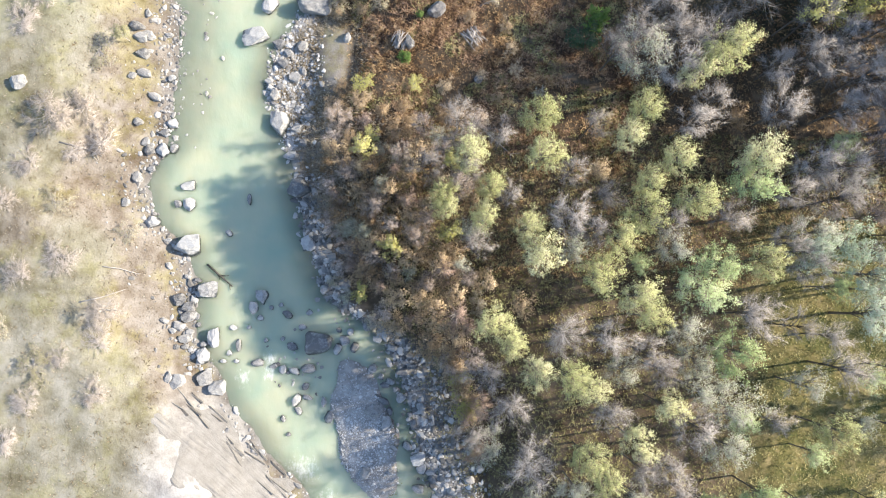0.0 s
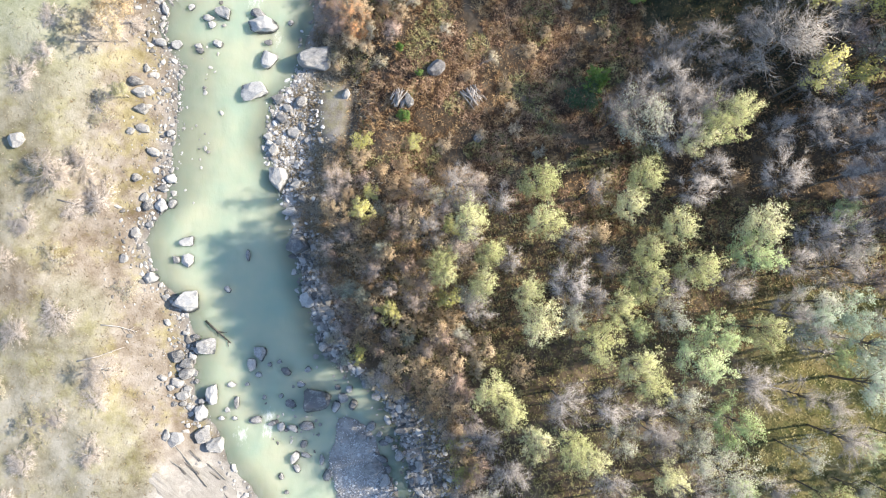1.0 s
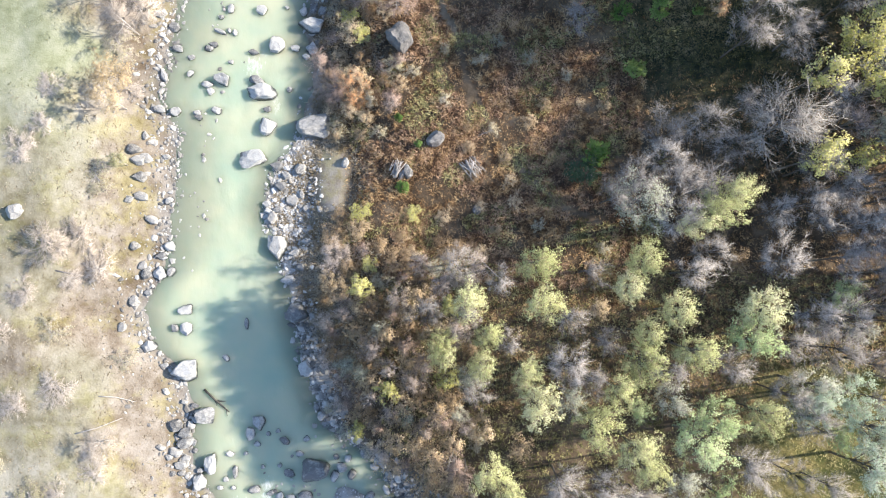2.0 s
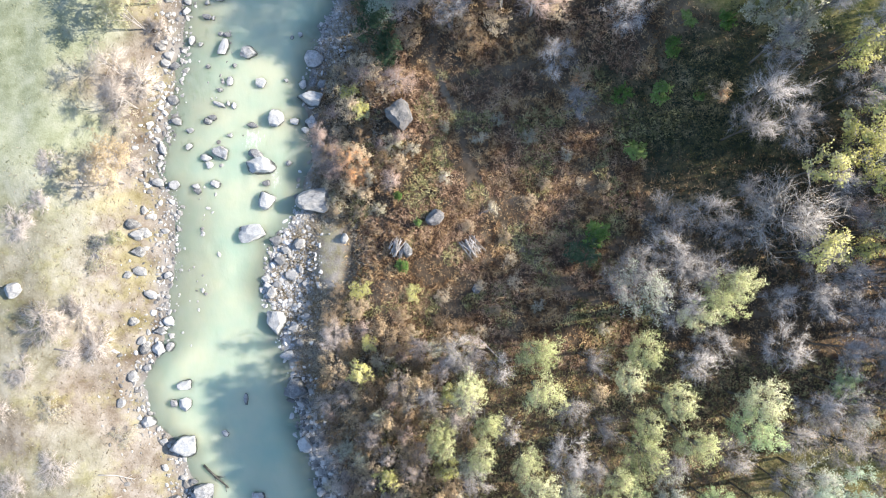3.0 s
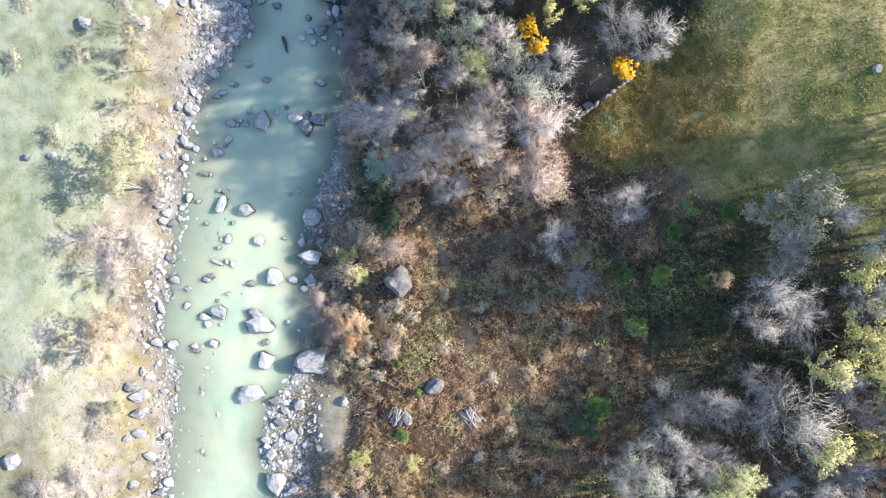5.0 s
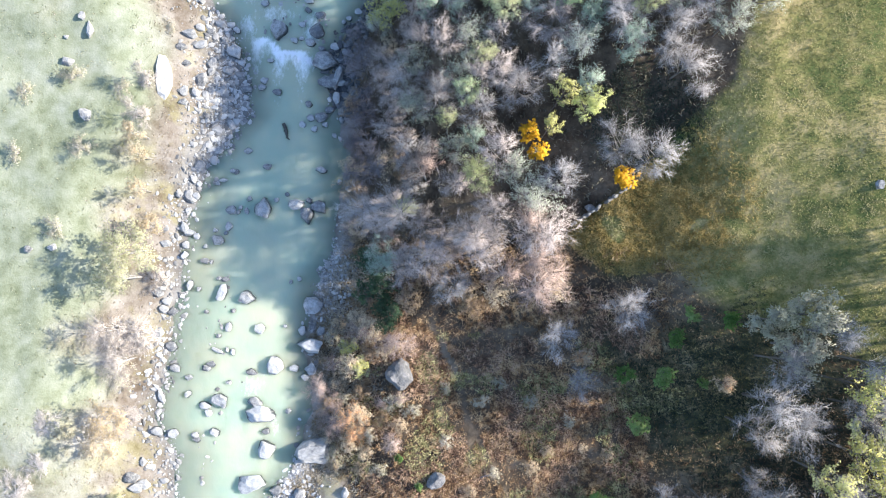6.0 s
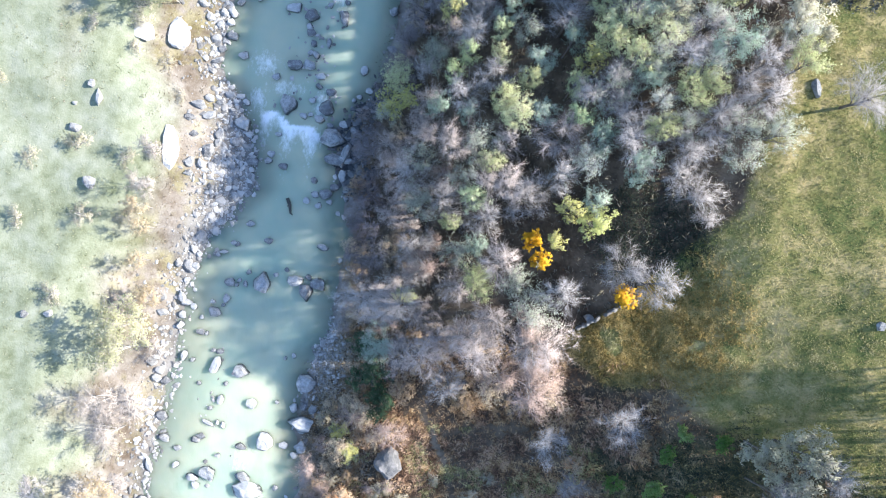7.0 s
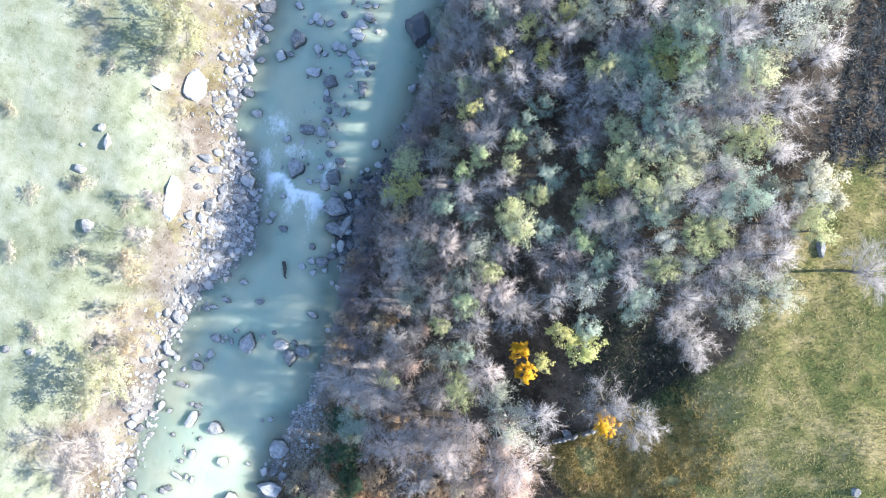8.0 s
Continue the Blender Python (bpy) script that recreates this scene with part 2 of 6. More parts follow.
def ground_material():
    m, t, n, l, p = nodes_of("ground_soil")
    co = n.new("ShaderNodeTexCoord").outputs["Object"]
    huge, big, small = noise_of(n, l, co, 7.0), noise_of(n, l, co, 1.3), noise_of(n, l, co, 0.16, 4)
    f = math_of(n, l, "ADD", math_of(n, l, "ADD", math_of(n, l, "MULTIPLY", huge, 0.4), math_of(n, l, "MULTIPLY", big, 0.47)), math_of(n, l, "MULTIPLY", small, 0.13))

    def tone(a, b, c, wide=0.10):
        r = ramp(n, [(0.5 - wide, a), (0.5, b), (0.5 + wide, c)])
        l.new(f, r.inputs[0])
        return r.outputs[0]

    zone = n.new("ShaderNodeVertexColor")
    zone.layer_name = "zone"
    split = n.new("ShaderNodeSeparateColor")
    l.new(zone.outputs["Color"], split.inputs[0])
    dry = tone((0.11, 0.082, 0.056), (0.215, 0.183, 0.148), (0.315, 0.286, 0.253), 0.12)
    ochre = ramp(n, [(0.49, (0, 0, 0)), (0.62, (1, 1, 1))])
    l.new(noise_of(n, l, co, 3.1, 5, 0.7), ochre.inputs[0])
    dry = mixed(n, l, dry, tone((0.13, 0.107, 0.05), (0.228, 0.198, 0.113), (0.307, 0.276, 0.178)), ochre.outputs[0])
    green = tone((0.128, 0.142, 0.08), (0.22, 0.234, 0.156), (0.305, 0.311, 0.238), 0.13)
    marks = n.new("ShaderNodeVertexColor")
    marks.layer_name = "marks"
    mark = n.new("ShaderNodeSeparateColor")
    l.new(marks.outputs["Color"], mark.inputs[0])
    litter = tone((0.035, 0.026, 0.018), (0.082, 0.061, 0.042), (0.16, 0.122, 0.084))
    turf = ramp(n, [(0.43, (0.086, 0.103, 0.032)), (0.5, (0.188, 0.17, 0.06)), (0.57, (0.335, 0.268, 0.125))])
    l.new(math_of(n, l, "ADD", math_of(n, l, "ADD", math_of(n, l, "MULTIPLY", huge, 0.45), math_of(n, l, "MULTIPLY", big, 0.35)), math_of(n, l, "MULTIPLY", small, 0.2)), turf.inputs[0])
    meadow = turf.outputs[0]
    gravel = tone((0.22, 0.205, 0.19), (0.34, 0.325, 0.305), (0.45, 0.43, 0.405))
    c = mixed(n, l, dry, green, zone.outputs["Alpha"])
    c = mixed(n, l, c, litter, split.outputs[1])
    c = mixed(n, l, c, meadow, split.outputs[0])
    c = mixed(n, l, c, tone((0.10, 0.075, 0.05), (0.17, 0.13, 0.09), (0.24, 0.19, 0.135)), mark.outputs[0])
    c = mixed(n, l, c, gravel, split.outputs[2])
    c = mixed(n, l, c, tone((0.12, 0.105, 0.09), (0.185, 0.17, 0.15), (0.25, 0.235, 0.21)), mark.outputs[1])
    l.new(c, p.inputs["Base Color"])
    p.inputs["Roughness"].default_value = 0.95
    p.inputs["Specular IOR Level"].default_value = 0.1
    bumped(n, l, p, small, 0.35, 0.12)
    return m


def water_material():
    """Milky glacial water: cloudy, a little clear in the shallows, white where it breaks."""
    m, t, n, l, p = nodes_of("milky_river_water")
    co = n.new("ShaderNodeTexCoord").outputs["Object"]
    cloud = noise_of(n, l, co, 5.0, 3)
    r = ramp(n, [(0.34, (0.37, 0.455, 0.35)), (0.62, (0.475, 0.495, 0.36))])
    l.new(cloud, r.inputs[0])
    mask = n.new("ShaderNodeVertexColor")
    mask.layer_name = "foam"
    split = n.new("ShaderNodeSeparateColor")
    l.new(mask.outputs["Color"], split.inputs[0])
    froth = noise_of(n, l, co, 0.45, 8, 0.75, (1.6, 0.8, 1))
    level = math_of(n, l, "ADD", math_of(n, l, "MULTIPLY", split.outputs[0], 1.0), math_of(n, l, "MULTIPLY", math_of(n, l, "SUBTRACT", froth, 0.5), 2.2))
    edge = n.new("ShaderNodeMapRange")
    edge.inputs[1].default_value, edge.inputs[2].default_value = 0.36, 1.15
    l.new(level, edge.inputs[0])
    l.new(mixed(n, l, r.outputs[0], (0.95, 0.96, 0.94), edge.outputs[0]), p.inputs["Base Color"])
    p.inputs["IOR"].default_value = 1.33
    p.inputs["Subsurface Weight"].default_value, p.inputs["Subsurface Scale"].default_value = 0.85, 1.9
    p.inputs["Subsurface Radius"].default_value = (1.0, 1.1, 1.0)
    rough = n.new("ShaderNodeMapRange")
    rough.inputs[3].default_value, rough.inputs[4].default_value = 0.12, 0.8
    l.new(edge.outputs[0], rough.inputs[0])
    l.new(rough.outputs[0], p.inputs["Roughness"])
    ripple = math_of(n, l, "ADD", noise_of(n, l, co, 0.5, 4, 0.6, (1.0, 0.5, 1)), math_of(n, l, "MULTIPLY", froth, split.outputs[0]))
    bumped(n, l, p, ripple, 0.25, 0.10)
    clear = n.new("ShaderNodeBsdfTransparent")
    clear.inputs[0].default_value = (0.68, 0.80, 0.79, 1)
    mx = n.new("ShaderNodeMixShader")
    share = n.new("ShaderNodeMapRange")
    share.inputs[3].default_value, share.inputs[4].default_value = 0.06, 0.62
    l.new(split.outputs[1], share.inputs[0])
    l.new(share.outputs[0], mx.inputs[0])
    l.new(p.outputs[0], mx.inputs[1])
    l.new(clear.outputs[0], mx.inputs[2])
    l.new(mx.outputs[0], n["Material Output"].inputs["Surface"])
    return m


GROUND, WATER = ground_material(), water_material()

# ---- plan of the valley: river edges and ground heights ----
RIVER = [(-60, -2, 14), (-24, -4.8, 3.6), (-17, -9.9, 1.1), (-13.5, -13.9, -0.3), (-9, -17.2, -1.7), (-4, -20.2, -3.5), (-0.5, -20.2, -9.0),
         (3, -21.2, -10.3), (5.2, -23.8, -11.2), (8.5, -25.1, -12.1), (12.5, -23.4, -13.1), (17.5, -23.2, -15.4), (21, -23.2, -14.6),
         (24, -23.4, -12.5), (27, -25.4, -12.4), (29, -25.1, -11.6), (34, -24.0, -12.7), (39, -23.8, -11.9), (43, -23.4, -10.2),
         (49, -22.0, -10.2), (51.5, -20.2, -10.5), (54, -18.4, -10.6), (58.5, -19.4, -11.6), (61, -20.4, -10.8), (64, -22.5, -8.4),
         (69, -22.0, -7.4), (75, -21.5, -7.2), (100, -19, -3), (160, -10, 6)]
GX = [-4, 4, 12, 20, 28, 40]
GY = [-25, 0, 20, 30, 36, 44, 52, 62, 80]
GZ = [(2.0, 2.8, 3.2, 3.5, 3.7, 4.2), (2.3, 3.0, 3.3, 3.6, 3.6, 4.3), (2.9, 3.2, 3.6, 4.2, 4.4, 5.0),
      (2.9, 3.4, 4.0, 5.5, 7.0, 8.5), (3.2, 4.0, 6.2, 8.5, 10.5, 12.0), (3.6, 5.5, 9.0, 11.4, 13.3, 15.0),
      (4.5, 7.0, 11.0, 14.0, 14.8, 16.0), (5.0, 8.5, 12.5, 15.0, 15.5, 16.5), (6.0, 9.0, 13.0, 15.5, 16.0, 17.0)]


def lerp_at(v, stops):
    """Place of v in rising stops: index and eased share."""
    v = min(max(v, stops[0]), stops[-1])
    for i in range(len(stops) - 1):
        if v <= stops[i + 1]:
            break
    return i, (v - stops[i]) / (stops[i + 1] - stops[i])


def edges(y):
    """The river's left and right water edge at y."""
    i, f = lerp_at(y, [r[0] for r in RIVER])
    f = f * f * (3 - 2 * f) * 0.5 + f * 0.5
    a, b = RIVER[i], RIVER[i + 1]
    return a[1] + (b[1] - a[1]) * f, a[2] + (b[2] - a[2]) * f


def ease(v):
    v = min(max(v, 0.0), 1.0)
    return v * v * (3 - 2 * v)


def water_z(y):
    """Height of the water: a gentle fall towards -y, and a step at the rapids."""
    return 0.012 * min(max(y, -60), 120) + 0.45 * ease((y - 58.2) / 2.6)


def island(x, y):
    """1 on the flat gravel island in the lower reach, 0 off it."""
    c, s = math.cos(0.30), math.sin(0.30)
    u, v = (x + 5.2) * c + (y + 11.9) * s, -(x + 5.2) * s + (y + 11.9) * c
    return ease(3.6 - 3.2 * math.sqrt((u / 2.6) ** 2 + (v / 6.6) ** 2) + 0.2 * math.sin(1.3 * v + u))


def ground_z(x, y):
    w = water_z(y)
    l, r = edges(y)
    if x < l:
        d = l - x
        return w + 0.10 * min(d, 3) + 2.6 * ease((d - 0.5) / 10) + 0.03 * max(d - 8, 0)
    if x > r:
        d = x - r
        i, f = lerp_at(x, GX)
        j, g = lerp_at(y, GY)
        f, g = 0.5 * f + 0.5 * ease(f), 0.5 * g + 0.5 * ease(g)
        z = (GZ[j][i] * (1 - f) + GZ[j][i + 1] * f) * (1 - g) + (GZ[j + 1][i] * (1 - f) + GZ[j + 1][i + 1] * f) * g
        shelf = 1.2 + 2.6 * math.exp(-((y - 20) / 4.5) ** 2) + 2.4 * ease((-4 - y) / 4)
        return w + 0.09 * min(d, 3.0) + (z - w - 0.27) * ease((d - shelf) / 8.2)
    d = min(x - l, r - x)
    return w - 0.42 * ease(d / 3.0) - 0.02 + 0.66 * island(x, y)


# ---- building helpers ----
def mesh_of(name, verts, faces, materials, slots=None, smooth=False):
    me = bpy.data.meshes.new(name)
    me.from_pydata(verts, [], faces)
    for m in materials:
        me.materials.append(m)
    if slots is not None:
        me.polygons.foreach_set("material_index", slots)
    me.polygons.foreach_set("use_smooth", [smooth] * len(me.polygons))
    me.update()
    return me


def grid_mesh(name, xs, ys, height, material):
    verts = [(x, y, height(x, y)) for y in ys for x in xs]
    w = len(xs)
    faces = [(j * w + i, j * w + i + 1, (j + 1) * w + i + 1, (j + 1) * w + i) for j in range(len(ys) - 1) for i in range(w - 1)]
    return mesh_of(name, verts, faces, [material], smooth=True)


def tube(verts, faces, points, radii, sides):
    """Add a tapered tube through the points."""
    base = len(verts)
    for k, (p, r) in enumerate(zip(points, radii)):
        a = points[max(k - 1, 0)]
        b = points[min(k + 1, len(points) - 1)]
        d = (Vector(b) - Vector(a)).normalized()
        u = d.orthogonal().normalized()
        v = d.cross(u)
        for s in range(sides):
            q = 2 * math.pi * s / sides
            verts.append(tuple(Vector(p) + (u * math.cos(q) + v * math.sin(q)) * r))
    for k in range(len(points) - 1):
        for s in range(sides):
            s2 = (s + 1) % sides
            i = base + k * sides
            faces.append((i + s, i + s2, i + sides + s2, i + sides + s))
    faces.append(tuple(base + s for s in range(sides))[::-1])
    faces.append(tuple(base + (len(points) - 1) * sides + s for s in range(sides)))


# ---- ground and river ----
def spread_steps(lo, hi, step, far):
    inner = list(np.arange(lo, hi + 1e-6, step))
    out = [step * 2 ** k for k in range(1, 13)]
    left, right, d = [], [], 0
    for s in out:
        d += s
        if d > far:
            break
        left.append(lo - d)
        right.append(hi + d)
    return [float(v) for v in left[::-1] + inner + right]


def rough_ground(x, y):
    z = ground_z(min(max(x, -60), 60), min(max(y, -50), 110))
    far = max(abs(x) - 60, abs(y - 30) - 80, 0)
    n = noise.noise(Vector((x * 0.35, y * 0.35, 0))) * 0.16 + noise.noise(Vector((x * 1.3, y * 1.3, 5))) * 0.07
    l, r = edges(y)
    calm = ease((max(l - x, x - r) + 0.3) / 2.5)
    z += 0.45 * ease(1.6 - 1.2 * math.hypot((x + 9.5) / 1.6, (y - 20.2) / 3.2))
    return z + n * (0.25 + 0.75 * calm) + 6 * ease(far / 300)


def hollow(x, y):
    """The grassy hollow below the meadow, where the trees' shade falls."""
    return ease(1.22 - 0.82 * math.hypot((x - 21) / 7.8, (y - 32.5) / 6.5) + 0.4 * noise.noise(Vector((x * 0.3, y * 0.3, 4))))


def grass_shade(x, y):
    """Where shade is painted by dark grass: the hollow, and the corner between wood and meadow."""
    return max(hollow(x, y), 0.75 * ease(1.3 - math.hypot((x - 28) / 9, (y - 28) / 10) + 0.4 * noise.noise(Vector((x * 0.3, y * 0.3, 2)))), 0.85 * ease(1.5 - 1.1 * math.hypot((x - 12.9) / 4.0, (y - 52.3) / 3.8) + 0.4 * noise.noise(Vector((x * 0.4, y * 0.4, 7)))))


def stony_shore(y):
    """How stony the right shore is: three bars, soil between them."""
    return max(ease((4 - y) / 4), ease((y - 9) / 3) * ease((27 - y) / 3), ease((y - 34) / 2) * ease((44 - y) / 3), 0.15)


def zone_at(x, y):
    """Shares of meadow, litter, gravel and pale green turf at a place."""
    l, r = edges(y)
    wob = noise.noise(Vector((x * 0.22, y * 0.22, 9))) * 2.2
    gravel = ease(0.75 - (l - x) / 2.2 + wob * 0.3) * (0.55 + 0.45 * ease((y - 40) / 8)) if x < l else ease(1.3 - (x - r) / 1.6 + wob * 0.2) * stony_shore(y) if x > r else 1.0
    gravel *= 1 - ease(1.7 - 1.2 * math.hypot((x + 9.4) / 1.6, (y - 20.2) / 3.2))
    gravel = max(gravel, ease(1.8 - math.hypot((x + 18.5) / 4.5, (y + 15.0) / 6.0) * 1.3) if x < l else 0)
    litter = ease((x - r) / 2.5) * (1 - ease(1.8 - math.hypot((x + 9.4) / 1.7, (y - 20.2) / 3.4) * 1.2 + wob * 0.25))
    if y < 24:
        litter *= 1 - (1 - ease((x - r - 0.5) / 7)) * 0.8 * ease((24 - y) / 3) * ease((y - 3) / 4)
    if l < x < r:  # the bed is stony on the dry side; under the wood the bank's shade is painted dark
        bank_shade = ease((x - l) / (r - l) * 2.2 - 0.8)
        gravel, litter = 1 - 0.8 * bank_shade, 0.9 * bank_shade
        dry = island(x, y)
        gravel, litter = max(gravel, dry), litter * (1 - dry)
    if x > r and y < -3:
        cobbled = ease(1.4 - (x - r) / 3.4) * ease((-3 - y) / 3)
        gravel, litter = max(gravel, 0.5 * cobbled), litter * (1 - 0.5 * cobbled)
    meadow = 0.0
    if x > 2:
        edge = 42.0 - 0.32 * (x - 9)
        top = 45.2 + 1.05 * (x - 9) if x < 18 else 54.7 + 5.0 * (x - 18)
        meadow = ease((y - edge + wob) / 2.4) * ease((top - y + wob * 0.4) / 1.2) * ease((x - 8.2 + wob * 0.5) / 1.5)
        meadow *= 1 - ease((y - 67.5 + wob) / 2)
        meadow = max(meadow, 0.45 * hollow(x, y), 0.75 * ease((x - 22 + wob) / 8) * ease((10 - y) / 6))
    turf = ease((l - x - 4.5 + wob * 1.6) / 4) * (0.35 + 0.65 * ease((y - 18) / 12)) * ease(1.3 + 1.2 * noise.noise(Vector((x * 0.16, y * 0.13, 14))))
    return meadow, litter, gravel, turf


gx, gy = spread_steps(-47, 47, 0.5, 2600), spread_steps(-26, 92, 0.5, 2600)
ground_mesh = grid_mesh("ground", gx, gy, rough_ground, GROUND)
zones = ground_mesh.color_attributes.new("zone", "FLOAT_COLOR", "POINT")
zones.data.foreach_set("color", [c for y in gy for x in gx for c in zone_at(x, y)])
TRAILS = [[(-1.7, 36.8), (0.8, 32.2), (1.95, 28.0), (2.2, 25.0)], [(1.9, 28.6), (4.2, 24.6), (6.35, 21.5), (9.7, 18.8), (13, 17.4)]]


def trail_at(x, y):
    """1 on the two trodden trails that cross the terrace."""
    if not (-4 < x < 15 and 15 < y < 39):
        return 0.0
    near = 9.0
    for line in TRAILS:
        for (ax, ay), (bx, by) in zip(line, line[1:]):
            dx, dy = bx - ax, by - ay
            f = min(max(((x - ax) * dx + (y - ay) * dy) / (dx * dx + dy * dy), 0), 1)
            near = min(near, math.hypot(x - ax - dx * f, y - ay - dy * f))
    return 0.7 * ease(1.6 - near / 0.28)


def wet_at(x, y):
    """The wet silty margin of the dry bank, broad at the bar below the rapids."""
    l, r = edges(y)
    if x > (l + r) / 2 or x < l - 6:
        return 0.0
    d = l - x + 0.6 * noise.noise(Vector((x * 0.7, y * 0.5, 17)))
    broad = 2.6 * ease((y - 44) / 4) * ease((63 - y) / 4)
    return 0.85 * ease((broad + 0.7 - d) / 0.8) * ease((d + 3.0) / 2)


marks = ground_mesh.color_attributes.new("marks", "FLOAT_COLOR", "POINT")
marks.data.foreach_set("color", [c for y in gy for x in gx for c in (trail_at(x, y), wet_at(x, y), 0.0, 1.0)])
ground = tagged(new("ground", ground_mesh), "valley floor of dry grass, leaf litter and meadow", "ground", kind="structure")

# x, y, half width, half length, strength
FOAM = [(-18.7, 64.8, 1.4, 1.2, 0.75), (-16.6, 62.8, 2.2, 0.9, 0.6), (-13.3, 61.4, 0.8, 1.6, 0.9), (-19.0, 61.6, 0.9, 1.2, 0.8), (-10.4, -15.2, 1.9, 1.3, 0.6),
        (-13.6, -6.6, 0.6, 1.6, 0.7), (-15.8, -7.8, 0.7, 0.9, 0.65), (-17.0, 30.2, 1.0, 1.2, 0.55), (-12.6, 71.0, 1.4, 0.8, 0.6), (-8.0, -17.5, 1.2, 1.0, 0.5),
        (-14.8, 26.8, 0.6, 1.2, 0.5)]


def foam_at(x, y):
    crest = 60.7 - 0.30 * (x + 18.6) + 0.25 * math.sin(2.1 * x)
    below = crest - y
    s = 1.5 * ease((below + 0.25) / 0.4) * math.exp(-max(below, 0) / (1.5 + 0.8 * math.sin(x * 3))) * ease((x + 19.0) / 0.8) * ease((-12.6 - x) / 0.8)
    for fx, fy, a, b, k in FOAM:
        s = max(s, k * math.exp(-((x - fx) / a) ** 2 - ((y - fy) / b) ** 2))
    return s


def water_height(x, y):
    f = foam_at(x, y)
    return water_z(y) + (0.03 + 0.16 * f) * noise.noise(Vector((x * 1.1, y * 0.8, 3)))


wx, wy = [float(v) for v in np.arange(-27.5, 8.01, 0.3)], [float(v) for v in np.arange(-48, 108.1, 0.35)]
river_mesh = grid_mesh("river", wx, wy, water_height, WATER)
wet = bmesh.new()
wet.from_mesh(river_mesh)
dry_land = [f for f in wet.faces if not edges(f.calc_center_median().y)[0] - 2 < f.calc_center_median().x < edges(f.calc_center_median().y)[1] + 2]
bmesh.ops.delete(wet, geom=dry_land, context="FACES_ONLY")
wet.to_mesh(river_mesh)
wet.free()
foam = river_mesh.color_attributes.new("foam", "FLOAT_COLOR", "POINT")
shallow = []
for y in wy:
    l, r = edges(y)
    for x in wx:
        shallow += [foam_at(x, y), 1 - ease(min((x - l) / (3 + 2.5 * ease((y - 10) / 5) * ease((44 - y) / 6)), (r - x) / 3.0)), 0.0, 1.0]
foam.data.foreach_set("color", shallow)
river = tagged(new("river", river_mesh), "milky green mountain river with white rapids", "river", kind="structure")


# ---- trees and shrubs ----
LOOKS = {
    "green": ("alder_tree", "slender alder with a yellow-green autumn crown", "tree", "trees of the riverside wood"),
    "taupe": ("bare_tree", "leafless brownish tree with a fuzz of fine twigs", "tree", "trees of the riverside wood"),
    "grey": ("bare_tree", "leafless grey tree with fine branching twigs", "tree", "trees of the riverside wood"),
    "silver": ("bare_tree", "leafless silver-grey tree with fine pale twigs", "tree", "trees of the riverside wood"),
    "bigbare": ("large_bare_tree", "broad leafless tree with long radiating pale limbs", "tree", "trees of the riverside wood"),
    "pale": ("willow_tree", "half-bare willow with thin pale grey-green leaves", "tree", "trees of the riverside wood"),
    "teal": ("cool_green_tree", "tree with a cool bluish-green crown", "tree", "trees of the riverside wood"),
    "brown": ("russet_shrub", "shrub with russet and tan autumn leaves", "shrub", "shrubs of the banks"),
    "orange": ("orange_shrub", "dense shrub with orange autumn leaves", "shrub", "shrubs of the banks"),
    "pink": ("reddish_shrub", "dense leafless bush with reddish beige twigs", "shrub", "shrubs of the banks"),
    "yellow": ("golden_tree", "small tree with bright golden-yellow leaves", "tree", "golden trees"),
    "yleaf": ("yellowing_tree", "tree with sparse yellow-green leaves", "tree", "trees of the riverside wood"),
    "lime": ("lime_tree", "small tree with a bright lime-yellow crown", "tree", "trees of the riverside wood"),
    "sapling": ("green_bush", "small fresh green bush in dark grass", "bush", "small green bushes"),
    "dark": ("dark_green_bush", "dense deep-green evergreen bush on the bank", "bush", "shrubs of the banks"),
    "cream": ("cream_tree", "small tree with a pale cream crown", "tree", "trees of the riverside wood"),
    "dusk": ("dark_bare_tree", "leafless tree with purplish twigs, darkened to stand for deep shade", "tree", "trees of the riverside wood"),
    "mint": ("green_tree", "tree with a fresh cool-green autumn crown", "tree", "trees of the riverside wood"),
    "screen": ("tall_alder_tree", "tall alder with an open yellow-green crown", "tree", "tall trees beside the meadow"),
    "bankolive": ("bank_tree", "thin many-stemmed tree with sparse olive leaves", "tree", "thin trees of the dry bank"),
    "banktan": ("bank_tree", "thin many-stemmed tree with sparse tan leaves", "tree", "thin trees of the dry bank"),
    "bankgrey": ("bank_tree", "thin many-stemmed tree with bare lilac-grey twigs", "tree", "thin trees of the dry bank"),
    "leftshrub": ("olive_shrub", "low olive and tan shrub on the dry bank", "shrub", "shrubs of the banks"),
    "leftgrey": ("thorn_shrub", "low leafless lilac-grey shrub on the dry bank", "shrub", "shrubs of the banks"),
}
